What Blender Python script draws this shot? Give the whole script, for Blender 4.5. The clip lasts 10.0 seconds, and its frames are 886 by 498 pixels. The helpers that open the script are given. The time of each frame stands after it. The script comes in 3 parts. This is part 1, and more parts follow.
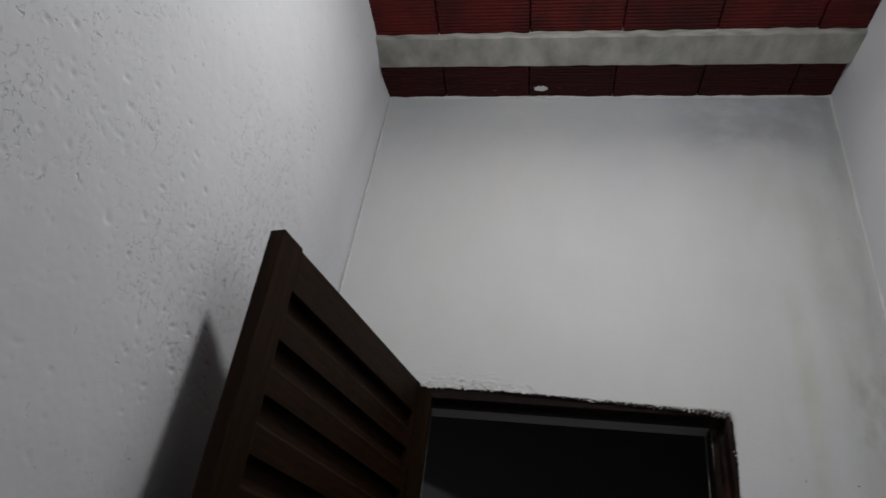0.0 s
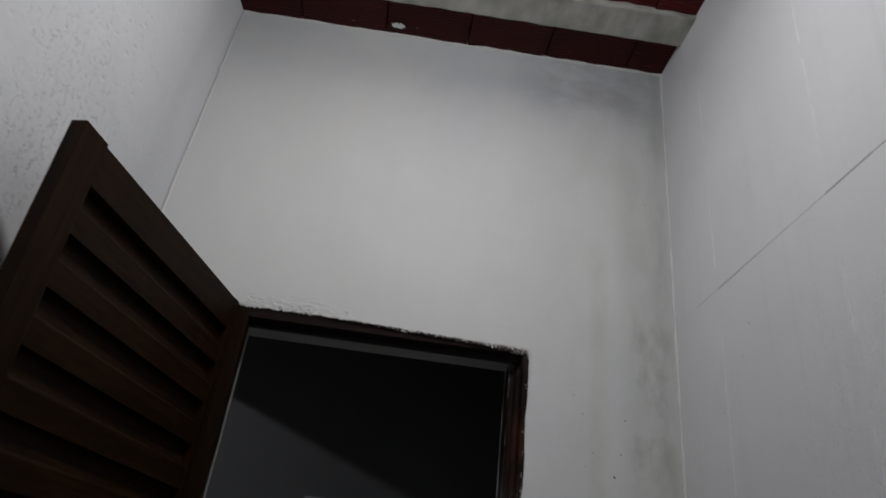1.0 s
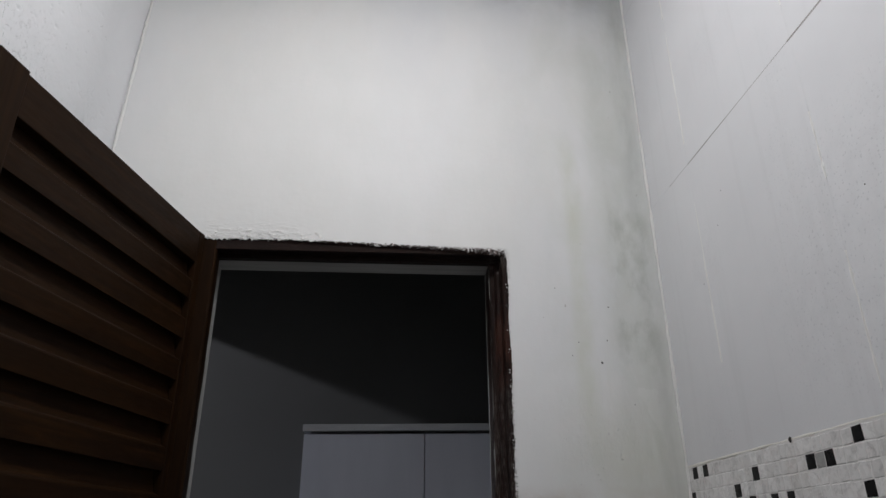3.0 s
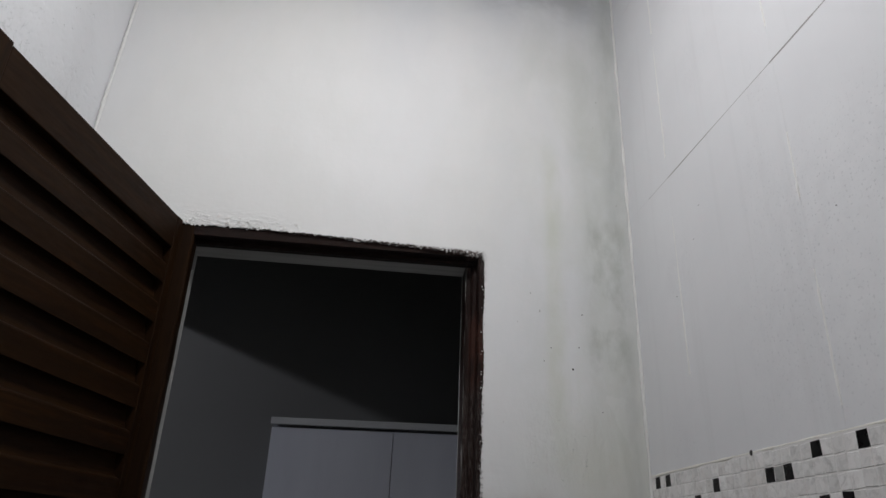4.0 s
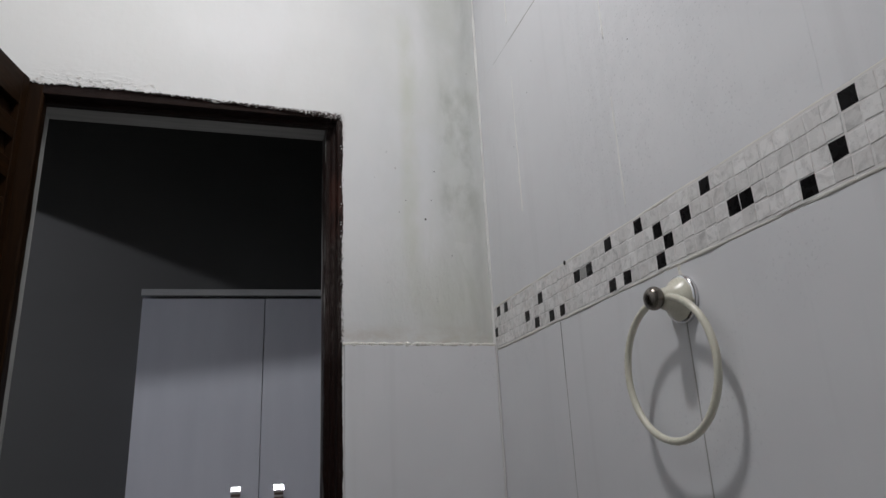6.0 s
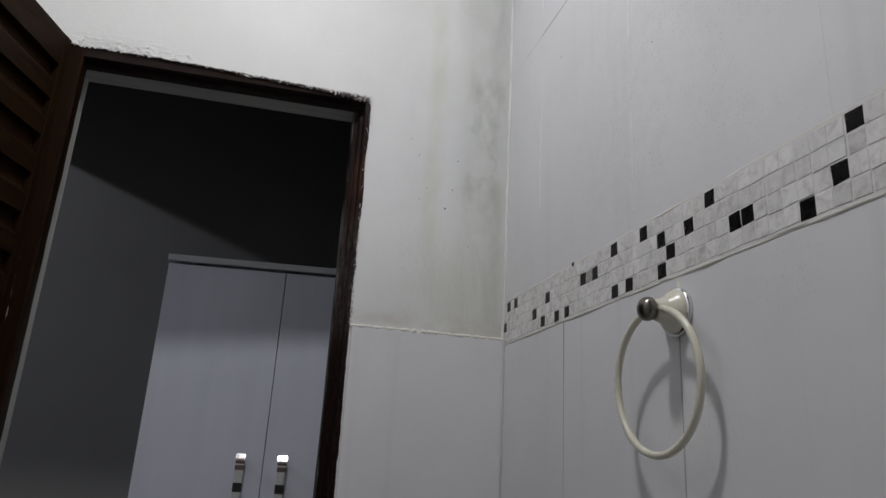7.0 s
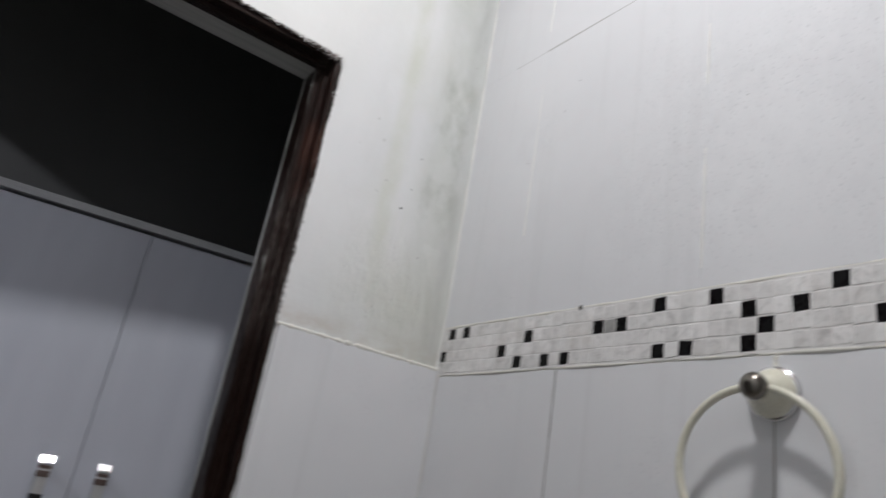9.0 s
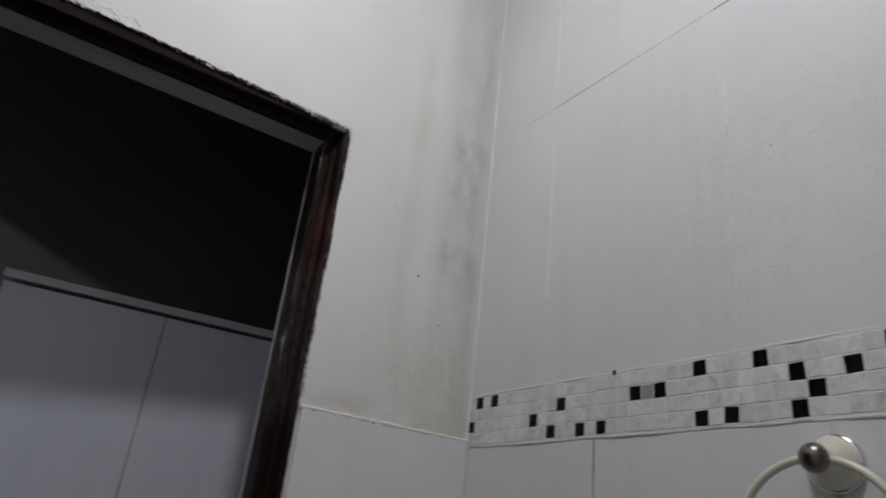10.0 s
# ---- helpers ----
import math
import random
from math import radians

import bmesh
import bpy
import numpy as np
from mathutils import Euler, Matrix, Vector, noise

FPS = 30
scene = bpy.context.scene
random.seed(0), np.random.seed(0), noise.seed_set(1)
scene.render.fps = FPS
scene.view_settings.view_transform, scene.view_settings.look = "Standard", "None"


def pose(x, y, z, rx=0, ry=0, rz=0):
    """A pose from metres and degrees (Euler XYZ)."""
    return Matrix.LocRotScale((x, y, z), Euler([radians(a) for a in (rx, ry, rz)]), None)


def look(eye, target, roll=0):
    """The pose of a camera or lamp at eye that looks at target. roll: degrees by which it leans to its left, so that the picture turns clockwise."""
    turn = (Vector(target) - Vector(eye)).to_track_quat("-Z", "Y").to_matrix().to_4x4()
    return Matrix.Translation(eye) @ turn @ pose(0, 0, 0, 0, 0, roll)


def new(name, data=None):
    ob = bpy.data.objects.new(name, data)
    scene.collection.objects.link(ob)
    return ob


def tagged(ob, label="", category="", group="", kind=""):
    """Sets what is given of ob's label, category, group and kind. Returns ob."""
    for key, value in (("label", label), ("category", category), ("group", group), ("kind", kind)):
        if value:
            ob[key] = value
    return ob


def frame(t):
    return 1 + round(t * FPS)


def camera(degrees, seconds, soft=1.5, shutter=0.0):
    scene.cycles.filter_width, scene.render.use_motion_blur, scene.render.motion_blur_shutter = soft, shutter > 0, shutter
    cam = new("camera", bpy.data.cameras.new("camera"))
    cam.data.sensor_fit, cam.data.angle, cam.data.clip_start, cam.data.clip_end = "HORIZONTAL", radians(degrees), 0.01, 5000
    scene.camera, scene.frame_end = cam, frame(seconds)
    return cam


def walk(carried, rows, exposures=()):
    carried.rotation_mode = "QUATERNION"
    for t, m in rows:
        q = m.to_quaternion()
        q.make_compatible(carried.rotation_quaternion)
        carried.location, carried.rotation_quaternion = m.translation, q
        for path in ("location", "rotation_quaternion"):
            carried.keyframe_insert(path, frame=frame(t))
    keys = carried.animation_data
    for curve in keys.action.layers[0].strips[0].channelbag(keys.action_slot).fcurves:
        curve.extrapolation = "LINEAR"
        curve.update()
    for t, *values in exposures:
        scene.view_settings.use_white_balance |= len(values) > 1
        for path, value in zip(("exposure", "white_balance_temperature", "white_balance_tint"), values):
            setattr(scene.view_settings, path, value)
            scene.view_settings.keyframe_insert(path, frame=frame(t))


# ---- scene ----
cam = camera(66.0, 10.0, soft=1.5, shutter=0.22)
PATH = [
    (0, (-0.812, -1.526, 1.553), (-1.095, 0.148, 2.61), 7.9),
    (0.5, (-0.817, -1.543, 1.55), (-0.831, 0.151, 2.613), 7.7),
    (1, (-0.707, -1.534, 1.512), (-0.6, 0.212, 2.482), 7.3),
    (1.5, (-0.652, -1.504, 1.486), (-0.448, 0.308, 2.306), 5.1),
    (2, (-0.644, -1.481, 1.451), (-0.426, 0.364, 2.192), -0.5),
    (2.5, (-0.67, -1.481, 1.465), (-0.471, 0.36, 2.219), -0.4),
    (2.7, (-0.669, -1.48, 1.465), (-0.498, 0.349, 2.257), -0.3),
    (3.8, (-0.645, -1.462, 1.458), (-0.455, 0.351, 2.281), 0.5),
    (4, (-0.658, -1.476, 1.454), (-0.433, 0.334, 2.275), 2.3),
    (4.5, (-0.662, -1.482, 1.44), (-0.38, 0.329, 2.241), 1.7),
    (5, (-0.651, -1.506, 1.391), (-0.317, 0.339, 2.087), 2.2),
    (5.5, (-0.642, -1.546, 1.269), (-0.135, 0.288, 1.885), -2.5),
    (5.6, (-0.613, -1.542, 1.263), (-0.087, 0.289, 1.873), -2.7),
    (5.7, (-0.606, -1.548, 1.263), (-0.045, 0.274, 1.868), -3.0),
    (6.8, (-0.558, -1.548, 1.262), (-0.082, 0.299, 1.863), 0.6),
    (6.9, (-0.546, -1.555, 1.262), (-0.092, 0.302, 1.85), 2.9),
    (7, (-0.539, -1.567, 1.268), (-0.093, 0.297, 1.838), 3.3),
    (7.5, (-0.554, -1.588, 1.294), (-0.124, 0.293, 1.821), 5.5),
    (7.8, (-0.619, -1.524, 1.293), (-0.249, 0.375, 1.801), 5.1),
    (8, (-0.721, -1.449, 1.28), (-0.377, 0.452, 1.797), 5.6),
    (8.2, (-0.793, -1.353, 1.269), (-0.449, 0.538, 1.824), 4.3),
    (8.5, (-0.867, -1.238, 1.255), (-0.318, 0.593, 1.842), 2.7),
    (8.8, (-0.863, -1.202, 1.27), (-0.003, 0.494, 1.89), 6.1),
    (9, (-0.824, -1.2, 1.283), (0.205, 0.374, 1.964), 10.0),
    (9.2, (-0.806, -1.189, 1.302), (0.375, 0.247, 2.038), 10.7),
    (9.5, (-0.795, -1.169, 1.322), (0.398, 0.236, 2.099), 11.1),
    (10, (-0.843, -1.171, 1.334), (0.129, 0.385, 2.131), 6.7),
]
EXPOSURES = [(0.0, -0.93), (0.5, -0.95), (1.0, -0.93), (1.5, -0.88), (2.0, -0.48), (2.5, -0.26), (4.0, -0.20), (5.0, -0.16), (5.5, -0.07), (7.0, -0.12), (7.5, -0.11), (8.0, 0.12), (8.5, 0.42), (9.0, 0.37), (9.25, 0.04), (9.5, -0.12), (10.0, -0.30)]
walk(cam, [(t, look(eye, target, roll)) for t, eye, target, roll in PATH], EXPOSURES)

# ---------------------------------------------------------------- light
world = bpy.data.worlds.new("world")
world.use_nodes = True
world.node_tree.nodes["Background"].inputs[0].default_value = (0.02, 0.022, 0.026, 1)
world.node_tree.nodes["Background"].inputs[1].default_value = 0.05
scene.world = world
LAMP = (-0.69, -0.92, 2.96)


def disc_lamp(name, m, size, watts, colour):
    data = bpy.data.lights.new(name, "AREA")
    data.shape, data.size, data.energy, data.color = "DISK", size, watts, colour
    ob = new(name, data)
    ob.matrix_world = m
    return ob


disc_lamp("bathroom_light", pose(*LAMP), 0.14, 9.8, (0.978, 0.985, 0.998))
bulb = bpy.data.lights.new("bathroom_bulb", "POINT")
bulb.energy, bulb.shadow_soft_size, bulb.color = 11.2, 0.06, (0.978, 0.985, 0.998)
new("bathroom_bulb", bulb).location = (LAMP[0], LAMP[1], LAMP[2] - 0.012)
# unseen lamp, assumed from the slanted shadow edge on the hall's back wall
disc_lamp("side_room_light", look((-3.05, 0.27, 2.87), (-1.0, 1.0, 1.5)), 0.035, 15.5, (0.86, 0.885, 1.0))


# ---------------------------------------------------------------- materials
class Nodes:
    """A short way to write node materials."""

    def __init__(self, name):
        self.mat = bpy.data.materials.new(name)
        self.mat.use_nodes = True
        self.tree = self.mat.node_tree
        self.bsdf = self.tree.nodes["Principled BSDF"]

    def add(self, kind, **values):
        n = self.tree.nodes.new(kind)
        for k, v in values.items():
            n.inputs[k].default_value = v
        return n

    def link(self, a, b):
        self.tree.links.new(a, b)

    def coords(self, scale=(1, 1, 1), kind="Object"):
        t = self.add("ShaderNodeTexCoord")
        m = self.add("ShaderNodeMapping")
        m.inputs["Scale"].default_value = scale
        self.link(t.outputs[kind], m.inputs["Vector"])
        return m.outputs["Vector"]

    def placed(self, scale=(1, 1, 1)):
        """Object coordinates shifted by the piece's own place."""
        t, o = self.add("ShaderNodeTexCoord"), self.add("ShaderNodeObjectInfo")
        v = self.tree.nodes.new("ShaderNodeVectorMath")
        self.link(t.outputs["Object"], v.inputs[0])
        self.link(o.outputs["Location"], v.inputs[1])
        m = self.add("ShaderNodeMapping")
        m.inputs["Scale"].default_value = scale
        self.link(v.outputs[0], m.inputs["Vector"])
        return m.outputs["Vector"]

    def noise(self, scale, detail=4.0, rough=0.55, vec=None, distort=0.0):
        n = self.add("ShaderNodeTexNoise", Scale=scale, Detail=detail, Roughness=rough, Distortion=distort)
        if vec is not None:
            self.link(vec, n.inputs["Vector"])
        return n.outputs["Fac"]

    def ramp(self, fac, stops):
        r = self.add("ShaderNodeValToRGB")
        e = r.color_ramp.elements
        while len(e) < len(stops):
            e.new(0.5)
        for el, (p, c) in zip(e, stops):
            el.position = p
            el.color = (c, c, c, 1) if isinstance(c, (int, float)) else (*c, 1)
        self.link(fac, r.inputs["Fac"])
        return r.outputs["Color"]

    def mix(self, fac, a, b, blend="MIX"):
        m = self.tree.nodes.new("ShaderNodeMix")
        m.data_type, m.blend_type = "RGBA", blend
        for socket, v in ((m.inputs["Factor"], fac), (m.inputs["A"], a), (m.inputs["B"], b)):
            if isinstance(v, bpy.types.NodeSocket):
                self.link(v, socket)
            elif isinstance(v, tuple):
                socket.default_value = (*v, 1)
            else:
                socket.default_value = v
        return m.outputs["Result"]

    def math(self, op, a, b=0.0):
        m = self.tree.nodes.new("ShaderNodeMath")
        m.operation = op
        for i, v in enumerate((a, b)):
            if isinstance(v, bpy.types.NodeSocket):
                self.link(v, m.inputs[i])
            else:
                m.inputs[i].default_value = v
        return m.outputs[0]

    def axis(self, which):
        s = self.add("ShaderNodeSeparateXYZ")
        t = self.add("ShaderNodeTexCoord")
        self.link(t.outputs["Object"], s.inputs[0])
        return s.outputs[which]

    def band(self, value, lo, hi, soft):
        """1 between lo and hi, falling to 0 over soft."""
        out = []
        for a, b in ((lo - soft, lo + soft), (hi + soft, hi - soft)):
            m = self.add("ShaderNodeMapRange")
            m.interpolation_type = "SMOOTHSTEP"
            self.link(value, m.inputs["Value"])
            m.inputs["From Min"].default_value = min(a, b)
            m.inputs["From Max"].default_value = max(a, b)
            m.inputs["To Min"].default_value, m.inputs["To Max"].default_value = (0, 1) if a < b else (1, 0)
            out.append(m.outputs["Result"])
        return self.math("MULTIPLY", *out)

    def colour(self, c):
        self.set("Base Color", c)

    def set(self, name, v):
        if isinstance(v, bpy.types.NodeSocket):
            self.link(v, self.bsdf.inputs[name])
        else:
            self.bsdf.inputs[name].default_value = (*v, 1) if isinstance(v, tuple) else v

    def bump(self, height, strength, distance, under=None):
        b = self.add("ShaderNodeBump", Strength=strength, Distance=distance)
        self.link(height, b.inputs["Height"])
        if under is not None:
            self.link(under, b.inputs["Normal"])
        return b.outputs["Normal"]

    def random(self):
        return self.add("ShaderNodeObjectInfo").outputs["Random"]


DL_X, DR_X = -1.078, -0.377     # sides of the door opening


def mat_plaster_smooth():
    """White wall paint with damp stains towards the wet corner and flaking spots."""
    n = Nodes("painted_plaster")
    x, z = n.axis("X"), n.axis("Z")
    base = n.ramp(n.noise(1.7, 6, 0.6), [(0.32, (0.69, 0.705, 0.73)), (0.50, (0.785, 0.787, 0.78)), (0.68, (0.82, 0.825, 0.83))])
    brush = n.ramp(n.noise(6, 6, 0.65, n.coords((1.2, 1, 0.7))), [(0.35, 0.0), (0.65, 1.0)])
    base = n.mix(n.math("MULTIPLY", brush, 0.14), base, (0.58, 0.60, 0.59))
    cloud = n.ramp(n.noise(2.6, 4, 0.5, n.coords((1, 1, 0.8)), 0.6), [(0.42, 0.0), (0.62, 1.0)])
    base = n.mix(n.math("MULTIPLY", cloud, 0.14), base, (0.665, 0.67, 0.615))
    broad = n.ramp(n.noise(1.3, 5, 0.6, n.coords((1.9, 1, 0.9)), 0.8), [(0.45, 0.0), (0.53, 1.0)])
    base = n.mix(n.math("MULTIPLY", broad, 0.22), base, (0.80, 0.805, 0.82))
    # bluish dimness under the ceiling, put into the wall colour
    top_dim = n.math("MULTIPLY", n.band(z, 2.86, 3.2, 0.10), n.ramp(n.noise(4, 5, 0.6, n.coords((1, 1, 1.8))), [(0.35, 0.2), (0.6, 1.0)]))
    base = n.mix(n.math("MULTIPLY", top_dim, 0.40), base, (0.56, 0.60, 0.66))
    smudge = n.math("MULTIPLY", n.band(z, 2.90, 3.2, 0.07), n.band(x, -0.42, 0.0, 0.12))
    base = n.mix(n.math("MULTIPLY", n.math("MULTIPLY", smudge, n.ramp(n.noise(6, 6, 0.65, n.coords((1, 1, 1.6))), [(0.38, 0.0), (0.60, 1.0)])), 0.62), base, (0.42, 0.43, 0.45))
    # greenish run of damp, a broad grey one beside the corner, and darker patches in it
    wander = n.math("ADD", x, n.math("MULTIPLY", n.math("SUBTRACT", n.noise(3.2, 4, 0.6), 0.5), 0.07))
    run = n.math("MULTIPLY", n.band(wander, -0.222, -0.185, 0.016), n.band(z, 1.70, 2.40, 0.14))
    run = n.math("MULTIPLY", run, n.ramp(n.noise(6, 5, 0.6, n.coords((1.5, 1, 0.8))), [(0.36, 0.15), (0.60, 1.0)]))
    base = n.mix(n.math("MULTIPLY", run, 0.42), base, (0.53, 0.56, 0.40))
    streak = n.noise(1.0, 7, 0.66, n.coords((7, 1, 3.0)), 0.5)
    damp = n.math("MULTIPLY", n.band(wander, -0.135, 0.03, 0.028), n.ramp(streak, [(0.36, 0.25), (0.60, 1.0)]))
    base = n.mix(n.math("MULTIPLY", damp, 0.40), base, (0.46, 0.485, 0.43))
    haze = n.math("MULTIPLY", n.band(x, -0.30, 0.02, 0.10), n.ramp(n.noise(3.0, 5, 0.6, n.coords((1.6, 1, 0.9)), 0.7), [(0.42, 0.0), (0.60, 1.0)]))
    base = n.mix(n.math("MULTIPLY", haze, 0.17), base, (0.53, 0.56, 0.47))
    edge = n.math("MULTIPLY", n.band(x, -0.050, -0.012, 0.022), n.ramp(n.noise(4.5, 6, 0.65, n.coords((3, 1, 1))), [(0.40, 0.1), (0.60, 1.0)]))
    base = n.mix(n.math("MULTIPLY", edge, 0.42), base, (0.40, 0.42, 0.40))
    blotch = n.math("MULTIPLY", n.band(wander, -0.120, -0.025, 0.02), n.band(z, 1.84, 2.24, 0.06))
    blotch = n.math("MULTIPLY", blotch, n.ramp(n.noise(11, 5, 0.58, n.coords((1.4, 1, 0.75))), [(0.46, 0.0), (0.62, 1.0)]))
    base = n.mix(n.math("MULTIPLY", blotch, 0.50), base, (0.36, 0.385, 0.34))
    peel = n.math("MULTIPLY", n.band(x, -0.20, -0.05, 0.03), n.band(z, 1.58, 1.86, 0.04))
    peel = n.math("MULTIPLY", peel, n.ramp(n.noise(13, 3, 0.5, None, 1.2), [(0.58, 0.0), (0.61, 1.0)]))
    base = n.mix(n.math("MULTIPLY", peel, 0.55), base, (0.72, 0.73, 0.71))
    foot = n.math("MULTIPLY", n.band(z, 1.52, 1.575, 0.022), n.ramp(n.noise(11, 6, 0.68, n.coords((1, 1, 2.0))), [(0.42, 0.0), (0.62, 1.0)]))
    base = n.mix(n.math("MULTIPLY", foot, 0.45), base, (0.50, 0.43, 0.36))
    low = n.math("MULTIPLY", n.band(z, 1.5, 1.72, 0.1), n.band(x, -0.26, 0.02, 0.08))
    low = n.math("MULTIPLY", low, n.ramp(n.noise(10, 6, 0.65), [(0.35, 0.1), (0.65, 1.0)]))
    base = n.mix(n.math("MULTIPLY", low, 0.42), base, (0.58, 0.59, 0.50))
    warm = n.math("MULTIPLY", n.band(x, -1.3, -0.75, 0.22), n.noise(1.6, 3))
    base = n.mix(n.math("MULTIPLY", warm, 0.24), base, (0.62, 0.62, 0.54))
    # brown paint rubbed onto the plaster along the head of the frame
    rub = n.math("MULTIPLY", n.math("MAXIMUM", n.band(z, 2.05, 2.124, 0.003), n.math("MULTIPLY", n.band(z, 2.05, 2.127, 0.004), n.band(x, -0.66, -0.37, 0.06))), n.band(x, DL_X + 0.10, DR_X, 0.015))
    rub = n.math("MULTIPLY", rub, n.ramp(n.noise(150, 5, 0.7, n.coords((1, 1, 1.3))), [(0.45, 0.0), (0.51, 1.0)]))
    base = n.mix(n.math("MULTIPLY", rub, 0.94), base, (0.05, 0.022, 0.017))
    specks = n.ramp(n.noise(120, 2, 0.5), [(0.735, 0.0), (0.76, 1.0)])
    base = n.mix(n.math("MULTIPLY", specks, n.math("MULTIPLY", n.band(x, -0.35, 0.0, 0.05), 0.6)), base, (0.22, 0.2, 0.17))
    n.colour(base)
    n.set("Roughness", n.ramp(n.noise(20, 3), [(0.3, 0.55), (0.7, 0.72)]))
    b = n.bump(n.noise(3.5, 3), 0.25, 0.02)
    b = n.bump(n.noise(16, 5, 0.6, n.coords((0.8, 1, 1.4))), 0.15, 0.005, b)
    b = n.bump(n.noise(90, 4), 0.10, 0.004, b)
    flakes = n.math("MULTIPLY", n.ramp(n.noise(60, 5, 0.6), [(0.42, 0.0), (0.72, 1.0)]), n.math("MULTIPLY", n.band(z, 1.6, 1.78, 0.06), n.band(x, -0.27, -0.06, 0.05)))
    top = n.math("MULTIPLY", n.ramp(n.noise(60, 5, 0.65, n.coords((0.55, 1, 1.6))), [(0.45, 0.0), (0.72, 1.0)]), n.math("MULTIPLY", n.band(z, 2.1, 2.165, 0.025), n.band(x, -1.07, -0.86, 0.06)))
    b = n.bump(n.math("MAXIMUM", flakes, top), 0.65, 0.0026, b)
    n.set("Normal", b)
    return n.mat


def mat_plaster_rough():
    """Trowelled white plaster, pitted and scratched."""
    n = Nodes("rough_plaster")
    base = n.ramp(n.noise(3, 5), [(0.3, (0.70, 0.71, 0.725)), (0.7, (0.79, 0.795, 0.81))])
    dirt = n.ramp(n.noise(14, 6, 0.7), [(0.60, 0.0), (0.72, 1.0)])
    n.colour(n.mix(n.math("MULTIPLY", dirt, 0.12), base, (0.45, 0.45, 0.45)))
    n.set("Roughness", 0.75)
    b = n.bump(n.noise(150, 5, 0.65), 0.10, 0.0016)
    vec = n.coords((1, 1.25, 0.85))
    where = n.math("MULTIPLY", n.ramp(n.noise(5.5, 4, 0.6), [(0.44, 0.0), (0.58, 1.0)]), n.band(n.axis("Z"), 0.0, 2.45, 0.25))
    pits = n.ramp(n.noise(80, 4, 0.6, vec, 1.2), [(0.59, 0.0), (0.64, 1.0)])
    lone = n.ramp(n.noise(60, 3, 0.5, vec, 0.8), [(0.70, 0.0), (0.74, 1.0)])
    b = n.bump(n.math("MAXIMUM", n.math("MULTIPLY", pits, where), lone), 0.7, -0.0024, b)
    n.set("Normal", b)
    return n.mat


def mat_tile():
    """White glazed wall tile with dried splashes."""
    n = Nodes("white_glaze")
    r, v = n.random(), n.placed()
    base = n.ramp(n.noise(2.5, 4, 0.55, v), [(0.3, (0.70, 0.705, 0.725)), (0.7, (0.77, 0.775, 0.79))])
    base = n.mix(n.math("MULTIPLY", r, 0.08), base, (0.62, 0.63, 0.65))
    drops = n.ramp(n.noise(190, 2, 0.4, v), [(0.62, 0.0), (0.70, 1.0)])
    split = n.add("ShaderNodeSeparateXYZ")
    n.link(v, split.inputs[0])
    splashed = n.math("MULTIPLY", n.band(split.outputs["Y"], -1.25, -0.46, 0.12), n.band(split.outputs["Z"], 1.66, 2.06, 0.10))
    where = n.math("MULTIPLY", n.ramp(n.noise(4.2, 3, 0.55, v), [(0.36, 0.0), (0.52, 1.0)]), splashed)
    where = n.math("MAXIMUM", where, n.math("MULTIPLY", n.ramp(n.noise(3.2, 3, 0.55, v), [(0.54, 0.0), (0.64, 1.0)]), 0.6))
    base = n.mix(n.math("MULTIPLY", n.math("MULTIPLY", drops, where), 0.36), base, (0.38, 0.39, 0.41))
    film = n.math("MULTIPLY", n.ramp(n.noise(30, 6, 0.7, v), [(0.4, 0.0), (0.7, 1.0)]), where)
    base = n.mix(n.math("MULTIPLY", film, 0.20), base, (0.5, 0.51, 0.53))
    runs = n.ramp(n.noise(1.0, 5, 0.6, n.placed((1, 24, 0.9))), [(0.56, 0.0), (0.72, 1.0)])
    base = n.mix(n.math("MULTIPLY", runs, 0.14), base, (0.50, 0.50, 0.50))
    n.colour(base)
    n.set("Roughness", n.ramp(n.noise(6, 5, 0.55, v), [(0.3, 0.32), (0.7, 0.5)]))
    n.set("Specular IOR Level", 0.4)
    n.set("Normal", n.bump(n.noise(5, 2, 0.5, v), 0.06, 0.02))
    return n.mat


def mat_chip(name, lo, hi, rough, spec=0.5):
    """Mosaic stone chip, cloudy and each one a little different."""
    n = Nodes(name)
    r, v = n.random(), n.placed()
    base = n.mix(r, lo, hi)
    vein = n.ramp(n.noise(34, 6, 0.72, v, 1.6), [(0.50, 0.0), (0.66, 1.0)])
    base = n.mix(n.math("MULTIPLY", vein, 0.55), base, tuple(c * 0.62 for c in lo))
    grime = n.ramp(n.noise(9, 4, 0.6, v), [(0.55, 0.0), (0.75, 1.0)])
    n.colour(n.mix(n.math("MULTIPLY", grime, 0.40), base, tuple(c * f for c, f in zip(lo, (0.78, 0.70, 0.62)))))
    n.set("Roughness", n.ramp(n.noise(60, 3, 0.5, v), [(0.3, rough), (0.7, rough + 0.18)]))
    n.set("Specular IOR Level", spec)
    n.set("Normal", n.bump(n.noise(30, 3, 0.5, v), 0.22, 0.004))
    return n.mat


def mat_plain(name, lo, hi, scale, rough, metal=0.0, bump=0.1, dist=0.002, bscale=80):
    """A surface of one colour with stains at a large scale and a fine grain."""
    n = Nodes(name)
    base = n.ramp(n.noise(scale, 5), [(0.3, lo), (0.7, hi)])
    n.colour(base)
    n.set("Metallic", metal)
    n.set("Roughness", n.ramp(n.noise(scale * 3, 4), [(0.3, max(0.03, rough - 0.07)), (0.7, rough + 0.07)]))
    n.set("Normal", n.bump(n.noise(bscale, 4), bump, dist))
    return n.mat


